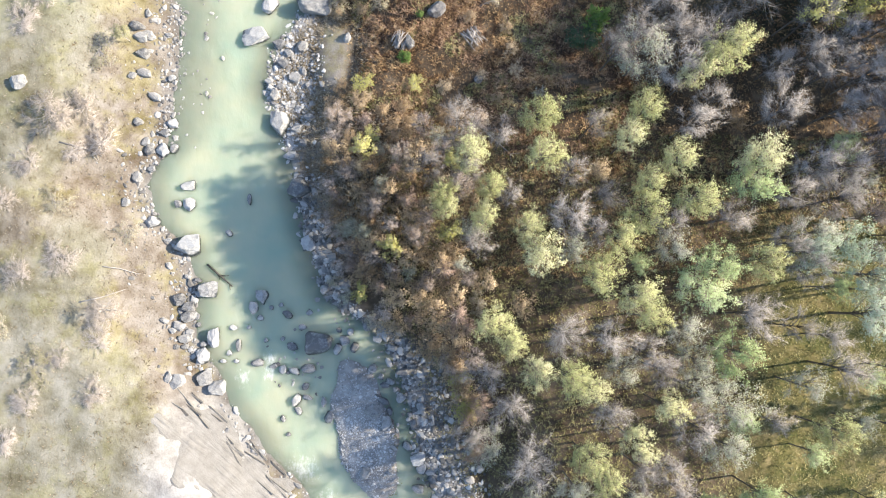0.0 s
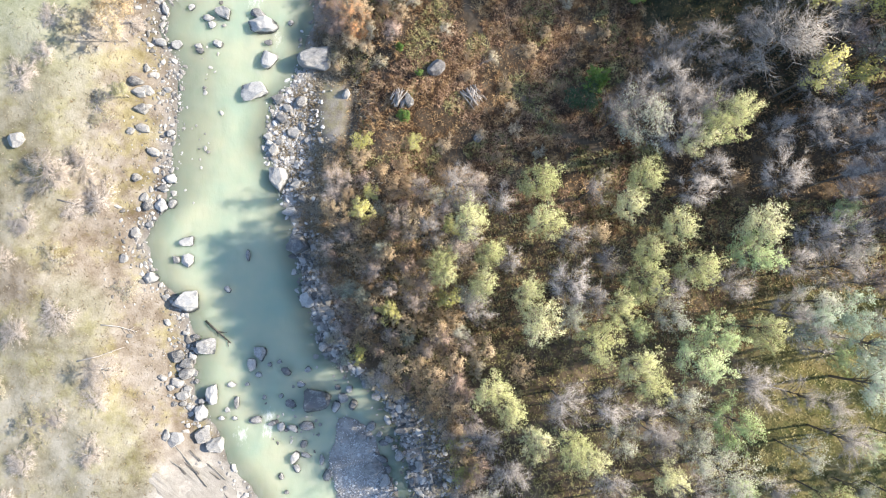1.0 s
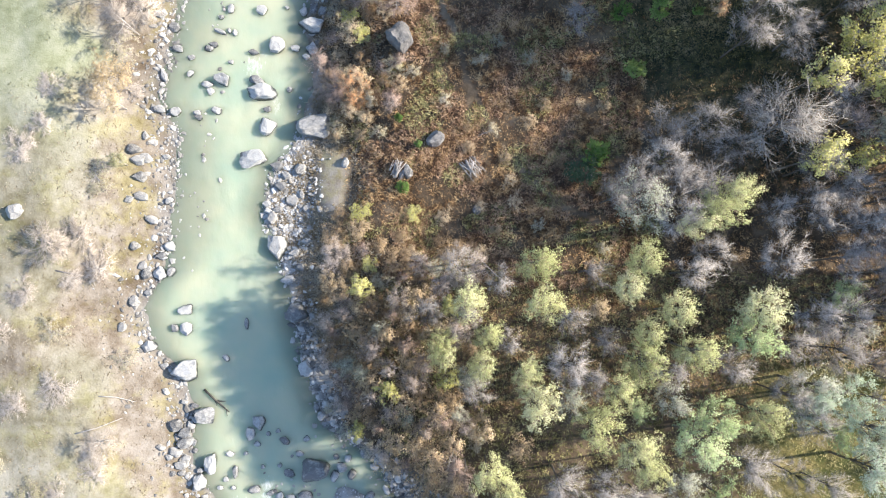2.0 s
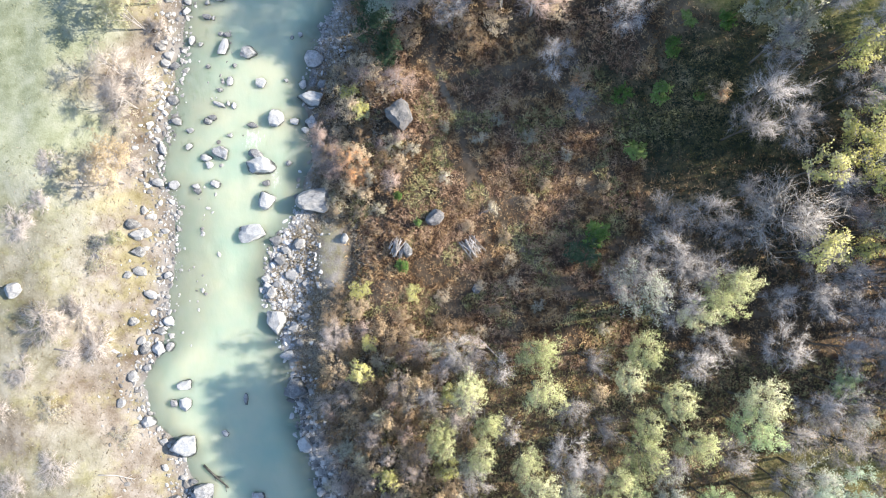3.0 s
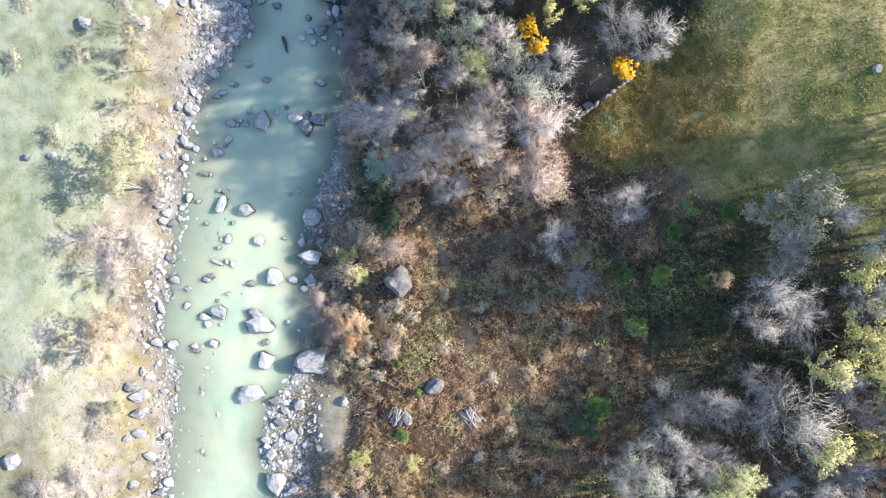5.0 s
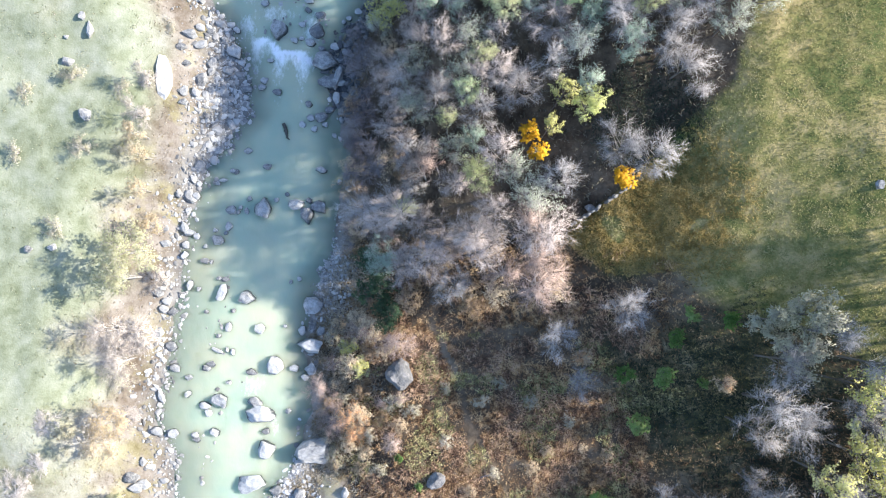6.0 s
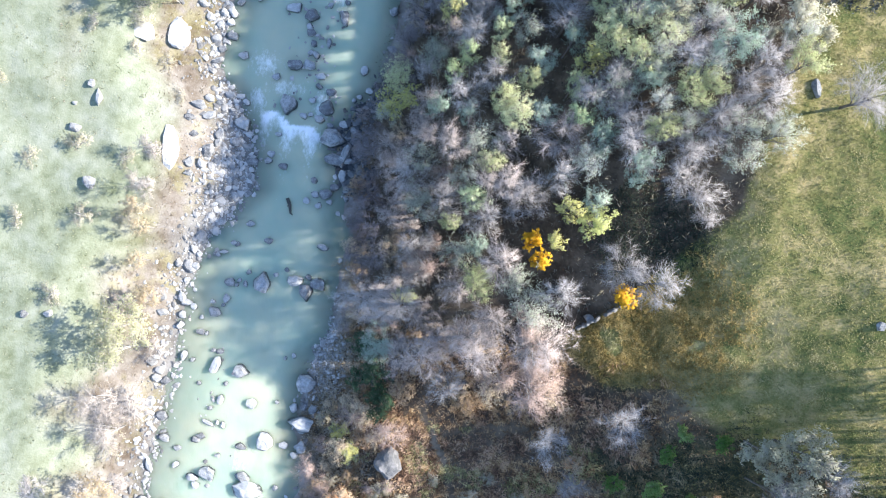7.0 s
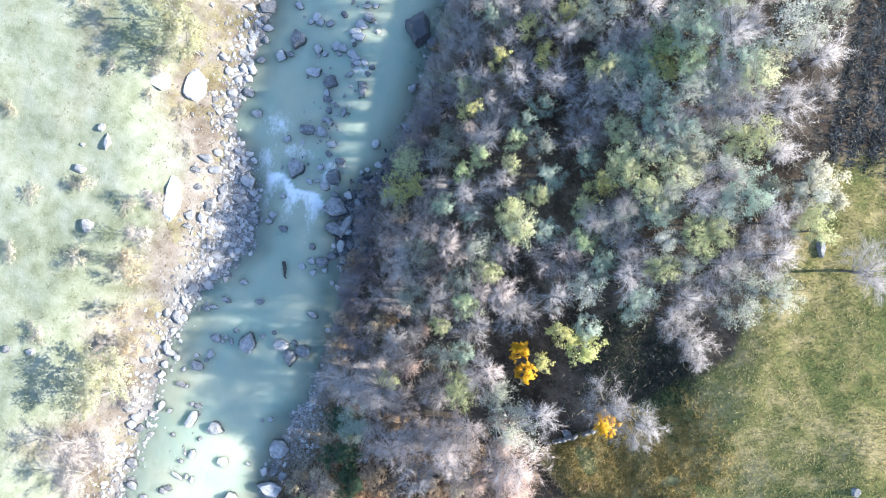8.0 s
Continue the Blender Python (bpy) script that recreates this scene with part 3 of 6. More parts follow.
# limbs, boughs on a limb, twigs on a bough, leaves on a twig, leaf size, twig width, lowest limb, stems
HABIT = {
    "dusk": (16, 7, 18, 0, 0.0, 0.0031, 0.22, 1), "mint": (14, 7, 7, 7, 0.040, 0.005, 0.30, 1), "screen": (9, 5, 4, 4, 0.12, 0.012, 0.3, 1),
    "bankolive": (13, 7, 9, 4, 0.055, 0.0045, 0.2, 3), "banktan": (12, 7, 9, 4, 0.052, 0.0045, 0.2, 3), "bankgrey": (12, 8, 15, 0, 0.0, 0.0045, 0.2, 3),
    "green": (14, 7, 7, 7, 0.040, 0.005, 0.30, 1), "grey": (16, 7, 24, 0, 0.0, 0.0026, 0.25, 1), "silver": (16, 7, 24, 0, 0.0, 0.0027, 0.25, 1), "taupe": (16, 7, 24, 0, 0.0, 0.0027, 0.22, 1), "bigbare": (24, 9, 12, 0, 0.0, 0.0030, 0.25, 1),
    "pale": (12, 8, 9, 3, 0.034, 0.0045, 0.25, 2), "teal": (12, 7, 7, 8, 0.036, 0.006, 0.25, 1), "brown": (10, 6, 9, 3, 0.054, 0.007, 0.12, 3),
    "orange": (10, 6, 9, 5, 0.05, 0.007, 0.12, 3), "pink": (13, 8, 26, 0, 0.0, 0.0029, 0.12, 3), "yellow": (8, 6, 5, 6, 0.15, 0.008, 0.25, 1), "yleaf": (10, 7, 9, 2, 0.085, 0.006, 0.25, 1),
    "sapling": (8, 6, 6, 6, 0.11, 0.010, 0.1, 1), "dark": (9, 6, 7, 7, 0.075, 0.008, 0.08, 3), "lime": (13, 7, 6, 6, 0.06, 0.006, 0.3, 1), "cream": (10, 7, 8, 5, 0.06, 0.006, 0.25, 1),
    "leftshrub": (9, 6, 12, 2, 0.055, 0.006, 0.08, 4), "leftgrey": (11, 8, 17, 0, 0.0, 0.006, 0.08, 4),
}
TALL = {"bankolive": 2.8, "banktan": 2.8, "bankgrey": 2.4, "brown": 1.7, "pink": 1.7, "orange": 1.7, "sapling": 1.5, "dark": 1.5, "leftshrub": 1.0, "leftgrey": 1.1, "yellow": 3.0, "cream": 2.0, "bigbare": 2.2}
TWIGS = {"dusk": TWIG_SHADE, "mint": TWIG_BROWN, "screen": TWIG_BROWN, "bankolive": TWIG_PALE, "banktan": TWIG_PALE, "bankgrey": TWIG_PALE, "green": TWIG_BROWN, "brown": TWIG_BROWN, "pink": TWIG_PINK, "orange": TWIG_PINK, "yellow": TWIG_BROWN, "sapling": TWIG_BROWN, "dark": TWIG_BROWN, "taupe": TWIG_TAUPE, "silver": TWIG_SILVER, "leftshrub": TWIG_PALE, "leftgrey": TWIG_PALE, "bigbare": TWIG_DULL, "pale": TWIG_GREY}


def tree_meshes(kind, seed):
    """Trunk and crown of a tree one unit high and one unit in radius, drawn tall times as high as its radius."""
    tall = TALL.get(kind, 3.8)
    rng = random.Random(f"{kind}{seed}")
    limbs, boughs, twigs, leaves, leaf, width, low, stems = HABIT[kind]
    tv, tf, cv, cf, cm, cn = [], [], [], [], [], []
    lean = Vector((rng.uniform(-0.15, 0.15), rng.uniform(-0.15, 0.15), 0))
    for k in range(stems):
        off = Vector((rng.uniform(-0.2, 0.2), rng.uniform(-0.2, 0.2), 0)) if stems > 1 else Vector()
        pts = [off * 0.2, off * 0.5 + lean * 0.3 + Vector((0, 0, 0.25 * tall)), off + lean * 0.8 + Vector((0, 0, 0.5 * tall)), off * 1.4 + lean + Vector((0, 0, 0.8 * tall))]
        girth = (0.5 if kind.startswith("bank") else 1.0) / math.sqrt(stems)
        tube(tv, tf, pts, [0.046 * girth, 0.038 * girth, 0.028 * girth, 0.012 * girth], 6)
    lobes = [(rng.uniform(0, 6.28), rng.uniform(0.8, 1.2)) for _ in range(3)]

    heart = lean * 0.7 + Vector((0, 0, 0.5 * tall))

    def piece(points, slot, hub):
        """One leaf or twig; its shading follows the round of the crown and of its own clump."""
        mid = (points[0] + points[1] + points[2]) / 3
        out = (mid - heart) * Vector((1, 1, 0.55))
        nrm = out.normalized() * 0.6 + (mid - hub).normalized() * 0.75 + Vector((rng.gauss(0, 0.22), rng.gauss(0, 0.22), 0.3 + rng.gauss(0, 0.22)))
        nrm = Vector((nrm.x, nrm.y, nrm.z * tall)).normalized()
        if (points[1] - points[0]).cross(points[2] - points[0]).dot(Vector((nrm.x, nrm.y, nrm.z / tall))) < 0:
            points = [points[1], points[0], points[2]]
        i = len(cv)
        cv.extend(tuple(p) for p in points)
        cn.extend((tuple(nrm),) * 3)
        cf.append((i, i + 1, i + 2))
        cm.append(slot)

    def twig(a, b, w, hub):
        side = (b - a).cross(Vector((rng.uniform(-1, 1), rng.uniform(-1, 1), rng.uniform(-0.4, 1)))).normalized() * w
        piece([a - side, a + side, b], 0, hub)

    for i in range(limbs):
        q = i * 2.4 + rng.uniform(-0.4, 0.4)
        inner = i % 5 in (1, 4)
        reach = (rng.uniform(0.08, 0.38) if inner else rng.uniform(0.45, 0.78)) * (1 + 0.18 * math.cos(q * 2 - lobes[0][0]) + 0.12 * math.cos(q * 3 - lobes[1][0]))
        z0 = (0.62 if inner else low + (0.66 - low) * (i + 0.5) / limbs) * tall
        start = lean * z0 / tall + Vector((0, 0, z0))
        top = tall - 0.12 - 0.55 * reach * reach + rng.uniform(-0.25, 0.08) - (0 if inner else 0.25 * (1 - i / limbs))
        end = Vector((math.cos(q) * reach, math.sin(q) * reach, max(top, z0 + 0.1)))
        mid = start.lerp(end, 0.5) + Vector((rng.uniform(-0.06, 0.06), rng.uniform(-0.06, 0.06), -0.03))
        thick = 0.012 if kind == "bigbare" or kind.startswith("bank") else 0.017
        tube(tv, tf, [start, mid, end], [thick, thick * 0.62, thick * 0.22], 4)
        for b in range(boughs):
            f = (0.6 if inner else 0.2) + (0.4 if inner else 0.8) * (b + rng.random()) / boughs
            p = start.lerp(mid, f * 2) if f < 0.5 else mid.lerp(end, f * 2 - 1)
            turn = rng.uniform(0, 6.283) if inner else q + rng.choice((-1, 1)) * rng.uniform(0.15, 1.2)
            length = rng.uniform(0.20, 0.45)
            e = p + Vector((math.cos(turn) * length, math.sin(turn) * length, rng.uniform(-0.06, 0.24)))
            hub = p.lerp(e, 0.55) - Vector((0, 0, 0.1))
            twig(p, e, 0.0036 if kind != "bigbare" else 0.006, hub)
            for _ in range(twigs):
                g = rng.uniform(0.15, 1.0)
                s = p.lerp(e, g)
                w = turn + rng.uniform(-1.2, 1.2) if leaves == 0 else turn + rng.uniform(-1.7, 1.7)
                n = rng.uniform(0.12, 0.34) if leaves == 0 else rng.uniform(0.07, 0.20)
                o = s + Vector((math.cos(w) * n, math.sin(w) * n, rng.uniform(-0.04, 0.16)))
                twig(s, o, width * rng.uniform(0.7, 1.25), hub)
                for _ in range(leaves):
                    c = s.lerp(o, rng.uniform(0.2, 1.15)) + Vector((rng.gauss(0, 0.032), rng.gauss(0, 0.032), rng.gauss(0, 0.032)))
                    u = Vector((rng.gauss(0, 1), rng.gauss(0, 1), rng.gauss(0, 0.5))).normalized()
                    v = u.cross(Vector((rng.gauss(0, 0.6), rng.gauss(0, 0.6), 1))).normalized()
                    h = leaf * rng.uniform(0.5, 1.1) * 0.5
                    piece([c - u * h + v * h * 0.8, c - u * h - v * h * 0.8, c + u * h * 1.3], 1, hub)
    bark = PALE_BARK if kind in ("leftshrub", "leftgrey", "pink", "bankolive", "banktan", "bankgrey") else BARK
    trunk = mesh_of("trunk", [(v[0], v[1], v[2] / tall) for v in tv], tf, [bark], smooth=True)
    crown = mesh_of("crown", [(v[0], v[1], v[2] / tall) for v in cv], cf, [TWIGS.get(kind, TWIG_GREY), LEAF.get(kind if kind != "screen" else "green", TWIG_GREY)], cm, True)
    crown.normals_split_custom_set_from_vertices(cn)
    return trunk, crown


MODELS = {}
tree_rng = random.Random(7)


# x and height of the treetops across the upper wood
TOPS = [(-9.5, 6.0), (-4.6, 9.0), (-2.7, 12.0), (2.0, 13.4), (5.0, 14.0), (8.0, 15.2), (14.0, 17.0), (24.0, 20.5)]


def stand_height(kind, x, y, height):
    """How tall a tree of the two woods has grown: the upper wood has one rising roof, the lower one climbs from the shore."""
    if kind in ("yellow", "lime", "sapling", "dark", "leftshrub", "leftgrey", "cream"):
        return height
    share = tree_rng.uniform(0.9, 1.04)
    d = x - edges(y)[1]
    if y > 45 and -9.5 < x < 20 and height > 2.4:
        i, f = lerp_at(x, [t[0] for t in TOPS])
        return (TOPS[i][1] + (TOPS[i + 1][1] - TOPS[i][1]) * f - rough_ground(x, y)) * share
    if y < 11.5 and -10 < x < 6 and d > 0.5:
        return min(2.2 * d, 4.2 + 0.22 * d, 6.5) * share
    return height


def tree(kind, x, y, radius, height):
    """One tree: a trunk with limbs and a crown of twigs and leaves."""
    if y < -4:
        x = max(x, edges(y)[1] + 5.2) if x > -10 else x
    # bare trees close to the water swap to twigs with shade painted in
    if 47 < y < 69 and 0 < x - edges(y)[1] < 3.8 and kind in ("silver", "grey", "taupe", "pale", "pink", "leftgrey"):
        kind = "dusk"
    if y > 56 and 5 < x < 16:
        radius *= 1.2
    grown = stand_height(kind, x, y, height)
    if grown > height:
        z = rough_ground(x, y)
        x *= (54 - z - 0.8 * grown) / (54 - z - 0.8 * height)
        height = grown
    if kind == "green" and y < 26 and tree_rng.random() < min(max((x - 12) / 14, 0), 0.8):
        kind = "mint"
    pick = (kind, tree_rng.randrange(1 if kind == "bigbare" else 4))
    z = rough_ground(x, y) - 0.06
    m = pose(x, y, z, 0, 0, tree_rng.uniform(0, 360)) @ Matrix.Diagonal((radius, radius, height, 1))
    if pick not in MODELS:
        name, label, category, group = LOOKS[kind]
        ob = MODELS[pick] = tagged(new(name), label, category, group)
        for part_name, me in zip(("trunk", "crown"), tree_meshes(*pick)):
            new(part_name, me).parent = ob
        ob.matrix_basis = m
        return ob
    ob = copy_thing(MODELS[pick], Matrix.Identity(4))
    ob.matrix_basis = m
    return ob


tree("green", 2.4, 10.8, 1.89, 7.20)
tree("green", 7.5, 13.9, 1.97, 7.20)
tree("green", 7.8, 10.8, 1.88, 7.20)
tree("green", 4.1, 8.5, 1.42, 7.20)
tree("green", 3.8, 6, 1.51, 7.20)
tree("green", 15, 14.1, 1.86, 7.20)
tree("green", 14, 12.2, 1.54, 7.20)
tree("green", 17.5, 10.7, 1.77, 7.20)
tree("green", 15.5, 9, 1.49, 7.20)
tree("green", 15.2, 7, 2.15, 7.20)
tree("green", 20, 18.1, 2.3, 7.20)
tree("green", 21.2, 19.4, 1.66, 7.20)
tree("green", 18.5, 17.1, 1.48, 7.20)
tree("green", 23.3, 10.9, 2.22, 7.20)
tree("green", 22.9, 9.1, 2.23, 7.20)
tree("green", 7.9, 3.3, 1.98, 7.20)
tree("green", 4.6, -1.7, 1.89, 7.20)
tree("green", 6.1, -2.9, 1.42, 7.20)
tree("green", 12.2, 2.1, 2.11, 7.20)
tree("green", 15, 1, 1.97, 7.20)
tree("green", 15.8, -0.6, 1.59, 7.20)
tree("green", 19.4, 1.6, 2.57, 7.20)
tree("green", 20.6, 3.3, 1.86, 7.20)
tree("green", 23.7, 3.8, 1.77, 7.20)
tree("green", 21.9, -2.9, 2.24, 7.20)
tree("green", 10.4, -5.3, 1.98, 7.20)
tree("green", 8, -4.8, 1.6, 7.20)
tree("green", 11.9, -6, 1.5, 7.20)
tree("green", 13.2, -12.1, 1.6, 7.20)
tree("green", 11.8, -11, 1.79, 7.20)
tree("green", 15.3, -9.6, 1.6, 7.20)
tree("green", 17.2, -6.9, 1.5, 7.20)
tree("green", 0.5, 7.6, 1.42, 7.20)
tree("green", 1, 6.5, 1.23, 7.20)
tree("green", 18.9, 8.1, 2.05, 7.20)
tree("green", 13.5, 5, 1.59, 7.20)
tree("grey", 1.5, 13.6, 1.71, 6.80)
tree("grey", 4.7, 12.2, 1.33, 6.80)
tree("grey", 11.4, 13.3, 1.32, 6.80)
tree("grey", 14.5, 20.3, 2.11, 6.80)
tree("grey", 12.9, 19, 1.69, 6.80)
tree("grey", 17.5, 20.5, 1.86, 6.80)
tree("grey", 16.4, 21.9, 1.67, 6.80)
tree("grey", 19.9, 15.1, 1.58, 6.80)
tree("grey", 18.6, 13.6, 1.68, 6.80)
tree("grey", 25.1, 14.9, 2.13, 6.80)
tree("grey", 10, 6.5, 2.08, 6.80)
tree("grey", 11.7, 5.6, 1.61, 6.80)
tree("grey", 3.1, 4.2, 1.52, 6.80)
tree("grey", 9.9, -2.1, 1.99, 6.80)
tree("grey", 13.2, -2.3, 1.89, 6.80)
tree("grey", 16, -3.2, 1.7, 6.80)
tree("grey", 16.9, -4.4, 1.6, 6.80)
tree("grey", 23.2, -0.2, 2.16, 6.80)
tree("grey", 30, -3.7, 1.97, 6.80)
tree("grey", 19.3, -8.4, 1.98, 6.80)
tree("grey", 13.5, -7.6, 1.61, 6.80)
tree("grey", 4.8, -5.6, 1.93, 2.20)
tree("grey", 6.4, -7.8, 1.93, 6.80)
tree("grey", 7.8, -12, 2.53, 6.80)
tree("grey", 3.4, -10.3, 1.92, 2.20)
tree("grey", 17.6, -11.3, 1.79, 6.80)
tree("grey", 15.6, -11.6, 1.61, 6.80)
tree("grey", 27.6, 10.9, 1.86, 6.80)
tree("grey", 29.1, 8.5, 2.33, 6.80)
tree("grey", 29.3, 20.4, 2.07, 6.80)
tree("grey", 27.1, 21.7, 1.83, 6.80)
tree("grey", 31.1, 17.6, 2.07, 6.80)
tree("grey", 29.4, 15.1, 1.94, 6.80)
tree("grey", 17.3, 6.4, 1.6, 6.80)
tree("grey", 2.5, 9.6, 1.43, 6.80)
tree("grey", 25.7, 8.8, 1.68, 6.80)
tree("grey", -0.5, 9.9, 1.63, 6.80)
tree("grey", 5.7, 7.8, 1.23, 6.80)
tree("grey", 10.1, 9.9, 1.42, 6.80)
tree("grey", 27.5, 3.6, 1.88, 6.80)
tree("grey", 25.8, 5.2, 1.69, 6.80)
tree("pale", 21.7, -6.7, 2.63, 6.80)
tree("pale", 21.5, -9.5, 2.16, 6.80)
tree("pale", 19.6, -5.6, 1.88, 6.80)
tree("pale", 5.2, -11.4, 2, 2.20)
tree("pale", 19.2, -3.6, 1.69, 6.80)
tree("pale", 27.4, 6, 2.06, 6.80)
tree("pale", 17.4, 4.4, 1.69, 6.80)
tree("pale", 10.1, 4.1, 1.61, 6.80)
tree("pale", 18.4, -1.3, 1.69, 6.80)
tree("pale", 14.1, -4.7, 1.61, 6.80)
tree("teal", 29.7, 4.9, 2.33, 7.00)
tree("teal", 31.7, 3.4, 2.42, 7.00)
tree("teal", 27.4, 4.8, 1.87, 7.00)
tree("teal", 31.6, 0.2, 2.61, 7.00)
tree("brown", -3.4, 13.4, 1.77, 1.56)
tree("brown", -1.3, 12.1, 1.31, 2.40)
tree("brown", -8.9, 15.3, 1.65, 1.08)
tree("brown", -6.7, 15.9, 1.43, 0.96)
tree("brown", -4.9, 9.9, 1.78, 1.80)
tree("brown", -2.3, 9.9, 1.66, 2.04)
tree("brown", -7.9, 6.2, 1.56, 1.44)
tree("brown", -4.9, 4.1, 1.8, 3.00)
tree("brown", -1.7, 6.1, 1.57, 3.40)
tree("brown", -2, 3.3, 1.85, 3.60)
tree("brown", 0.7, 2.9, 1.8, 5.00)
tree("brown", -5.3, 1.6, 1.84, 2.60)
tree("brown", -2.6, 0.1, 1.88, 3.20)
tree("brown", 0.4, -1, 1.98, 5.00)
tree("brown", 2, -3.1, 1.73, 2.20)
tree("brown", 2.4, -4.7, 1.4, 2.20)
tree("brown", 0, -3.6, 2.01, 2.20)
tree("brown", 6.9, -0.3, 1.36, 4.00)
tree("brown", -8.5, 11.1, 1.46, 1.08)
tree("brown", -7.3, 12.9, 1.44, 1.08)
tree("brown", -6, 8, 1.62, 1.44)
tree("brown", -3.6, 7.7, 1.59, 1.80)
tree("brown", -0.7, 0.2, 1.56, 4.00)
tree("brown", 1.7, 0.4, 1.62, 5.00)
tree("brown", 4.2, 1.3, 1.34, 5.00)
tree("brown", -1.3, -5.4, 1.68, 2.20)
tree("brown", 1.6, -7.5, 1.66, 2.20)
tree("brown", -2.8, -2.5, 1.66, 2.40)
tree("brown", 12.6, 10.5, 1.28, 3.00)
tree("pink", 2.2, -1.3, 1.62, 5.00)
tree("pink", 1.1, 2, 1.53, 5.00)
tree("pink", 4.2, -8.3, 1.58, 2.20)
tree("taupe", 1.4, 43.4, 2.32, 6.80)
tree("taupe", 2.6, 45.1, 2.07, 6.80)
tree("silver", -4.6, 45.2, 2.36, 4.76)
tree("taupe", -1.8, 41.9, 2.14, 4.76)
tree("taupe", -3.6, 41.1, 1.92, 2.80)
tree("grey", -0, 39.6, 1.88, 4.00)
tree("grey", 8.1, 36.3, 1.86, 3.00)
tree("grey", 12.7, 38.7, 2.05, 3.50)
tree("grey", 9.8, 33, 1.68, 3.00)
tree("silver", 24.7, 37.8, 1.74, 6.00)
tree("silver", 22.1, 35.7, 1.89, 6.00)
tree("grey", 22.1, 32.6, 2.37, 7.00)
tree("grey", 21.4, 30.6, 1.99, 7.00)
tree("grey", 16.8, 23.9, 2.13, 5.00)
tree("grey", 19.6, 20, 2.2, 6.00)
tree("grey", 17.6, 17.8, 2.27, 7.00)
tree("silver", -7.8, 45.4, 2.32, 2.80)
tree("grey", 22.6, 26.3, 1.73, 4.00)
tree("grey", 27.8, 26.6, 1.83, 6.00)
tree("grey", 27.6, 32.8, 1.87, 7.00)
tree("silver", 27, 36.1, 1.86, 7.00)
tree("grey", 22.1, 23.7, 1.88, 3.00)
tree("grey", 27, 18.9, 2.06, 7.00)
tree("grey", 25.1, 18.5, 1.74, 5.00)
tree("bigbare", 24, 24.1, 3.152, 8.50)
tree("taupe", 6.2, 43.6, 2.52, 6.80)
tree("cream", 23.2, 38.9, 2.15, 6.00)
tree("cream", 23, 36.7, 1.95, 6.00)
tree("pale", 14.9, 18.6, 2.66, 7.00)
tree("pink", 5, 44.8, 1.82, 6.80)
tree("cream", 21.4, 38.5, 1.75, 4.00)
tree("pink", 6.2, 40.1, 2.85, 5.00)
tree("pink", 3.9, 40.8, 2.01, 5.00)
tree("pink", -4.4, 35, 1.81, 1.80)
tree("pink", -9.4, 28, 1.69, 2.00)
tree("pink", -7.4, 35.6, 1.47, 1.60)
tree("pink", -11.1, 30.4, 1.41, 1.60)
tree("yleaf", 26.2, 34.6, 1.66, 7.00)
tree("yleaf", 28.5, 29.3, 1.93, 7.00)
tree("yleaf", 26.3, 27.7, 1.72, 7.00)
tree("yleaf", 29.9, 22.2, 1.89, 6.00)
tree("yleaf", 29.9, 26.7, 1.8, 7.00)
tree("yleaf", 26.3, 22.1, 1.8, 8.40)
tree("orange", 10.0, 34.7, 0.80, 1.50)
tree("orange", 20.3, 33.4, 0.75, 1.70)
tree("sapling", 17, 38.5, 0.85, 1.80)
tree("sapling", 16.3, 36.8, 0.95, 1.80)
tree("sapling", 13.5, 33.6, 0.91, 1.50)
tree("sapling", 16, 33.8, 1.11, 1.60)
tree("sapling", 14.8, 29.4, 1.16, 1.60)
tree("sapling", 18.9, 33.3, 0.53, 1.20)
tree("sapling", 19.6, 38.3, 0.92, 1.50)
tree("sapling", 12.5, 23.1, 1.33, 1.20)
tree("brown", 10.2, 34.7, 0.99, 2.20)
tree("brown", 20, 33.6, 0.95, 2.40)
tree("brown", -7.4, 28.6, 1.77, 2.00)
tree("brown", -8.2, 32.8, 1.48, 1.80)
tree("brown", -7.9, 26.2, 1.48, 1.60)
tree("brown", -8, 36.7, 1.28, 1.40)
tree("brown", 1.6, 38.3, 1.4, 1.80)
tree("brown", 8, 39.6, 1.43, 2.00)
tree("dark", -6.2, 39.1, 2, 3.00)
tree("dark", -4.9, 37.3, 1.61, 2.60)
tree("dark", -7.2, 41.3, 1.66, 1.82)
tree("dark", 11.7, 21.3, 1.71, 1.20)
tree("leftshrub", -28.5, 30.9, 2.16, 0.66)
tree("leftshrub", -29.3, 19.6, 2.25, 0.46)
tree("leftgrey", -26.7, 34.5, 2.34, 1.65)
tree("leftgrey", -28.3, 33.4, 1.94, 1.43)
tree("leftgrey", -25.6, 39.3, 1.69, 1.10)
tree("leftgrey", -32, 13.8, 2.84, 1.43)
tree("leftgrey", -28.4, 11.7, 2.16, 1.10)
tree("leftgrey", -30, 14.6, 2.22, 1.10)
tree("lime", 8.8, 52.5, 1.44, 4.50)
tree("silver", 0.4, 69.9, 2.03, 5.40)
tree("silver", 3, 70, 2.13, 5.40)
tree("silver", 5.6, 66.5, 1.91, 4.32)
tree("silver", -0.7, 65.9, 2.26, 4.05)
tree("teal", 9.6, 68.8, 1.56, 5.40)
tree("silver", 14.1, 69.5, 2.04, 5.40)
tree("silver", 16.1, 69.8, 1.69, 5.40)
tree("green", 15.2, 67.6, 1.71, 4.32)
tree("silver", 16.5, 67.1, 1.61, 4.32)
tree("silver", 9.6, 66.3, 1.4, 4.32)
tree("pale", 8.9, 61.5, 1.75, 4.32)
tree("silver", 7.7, 60.9, 1.53, 4.32)
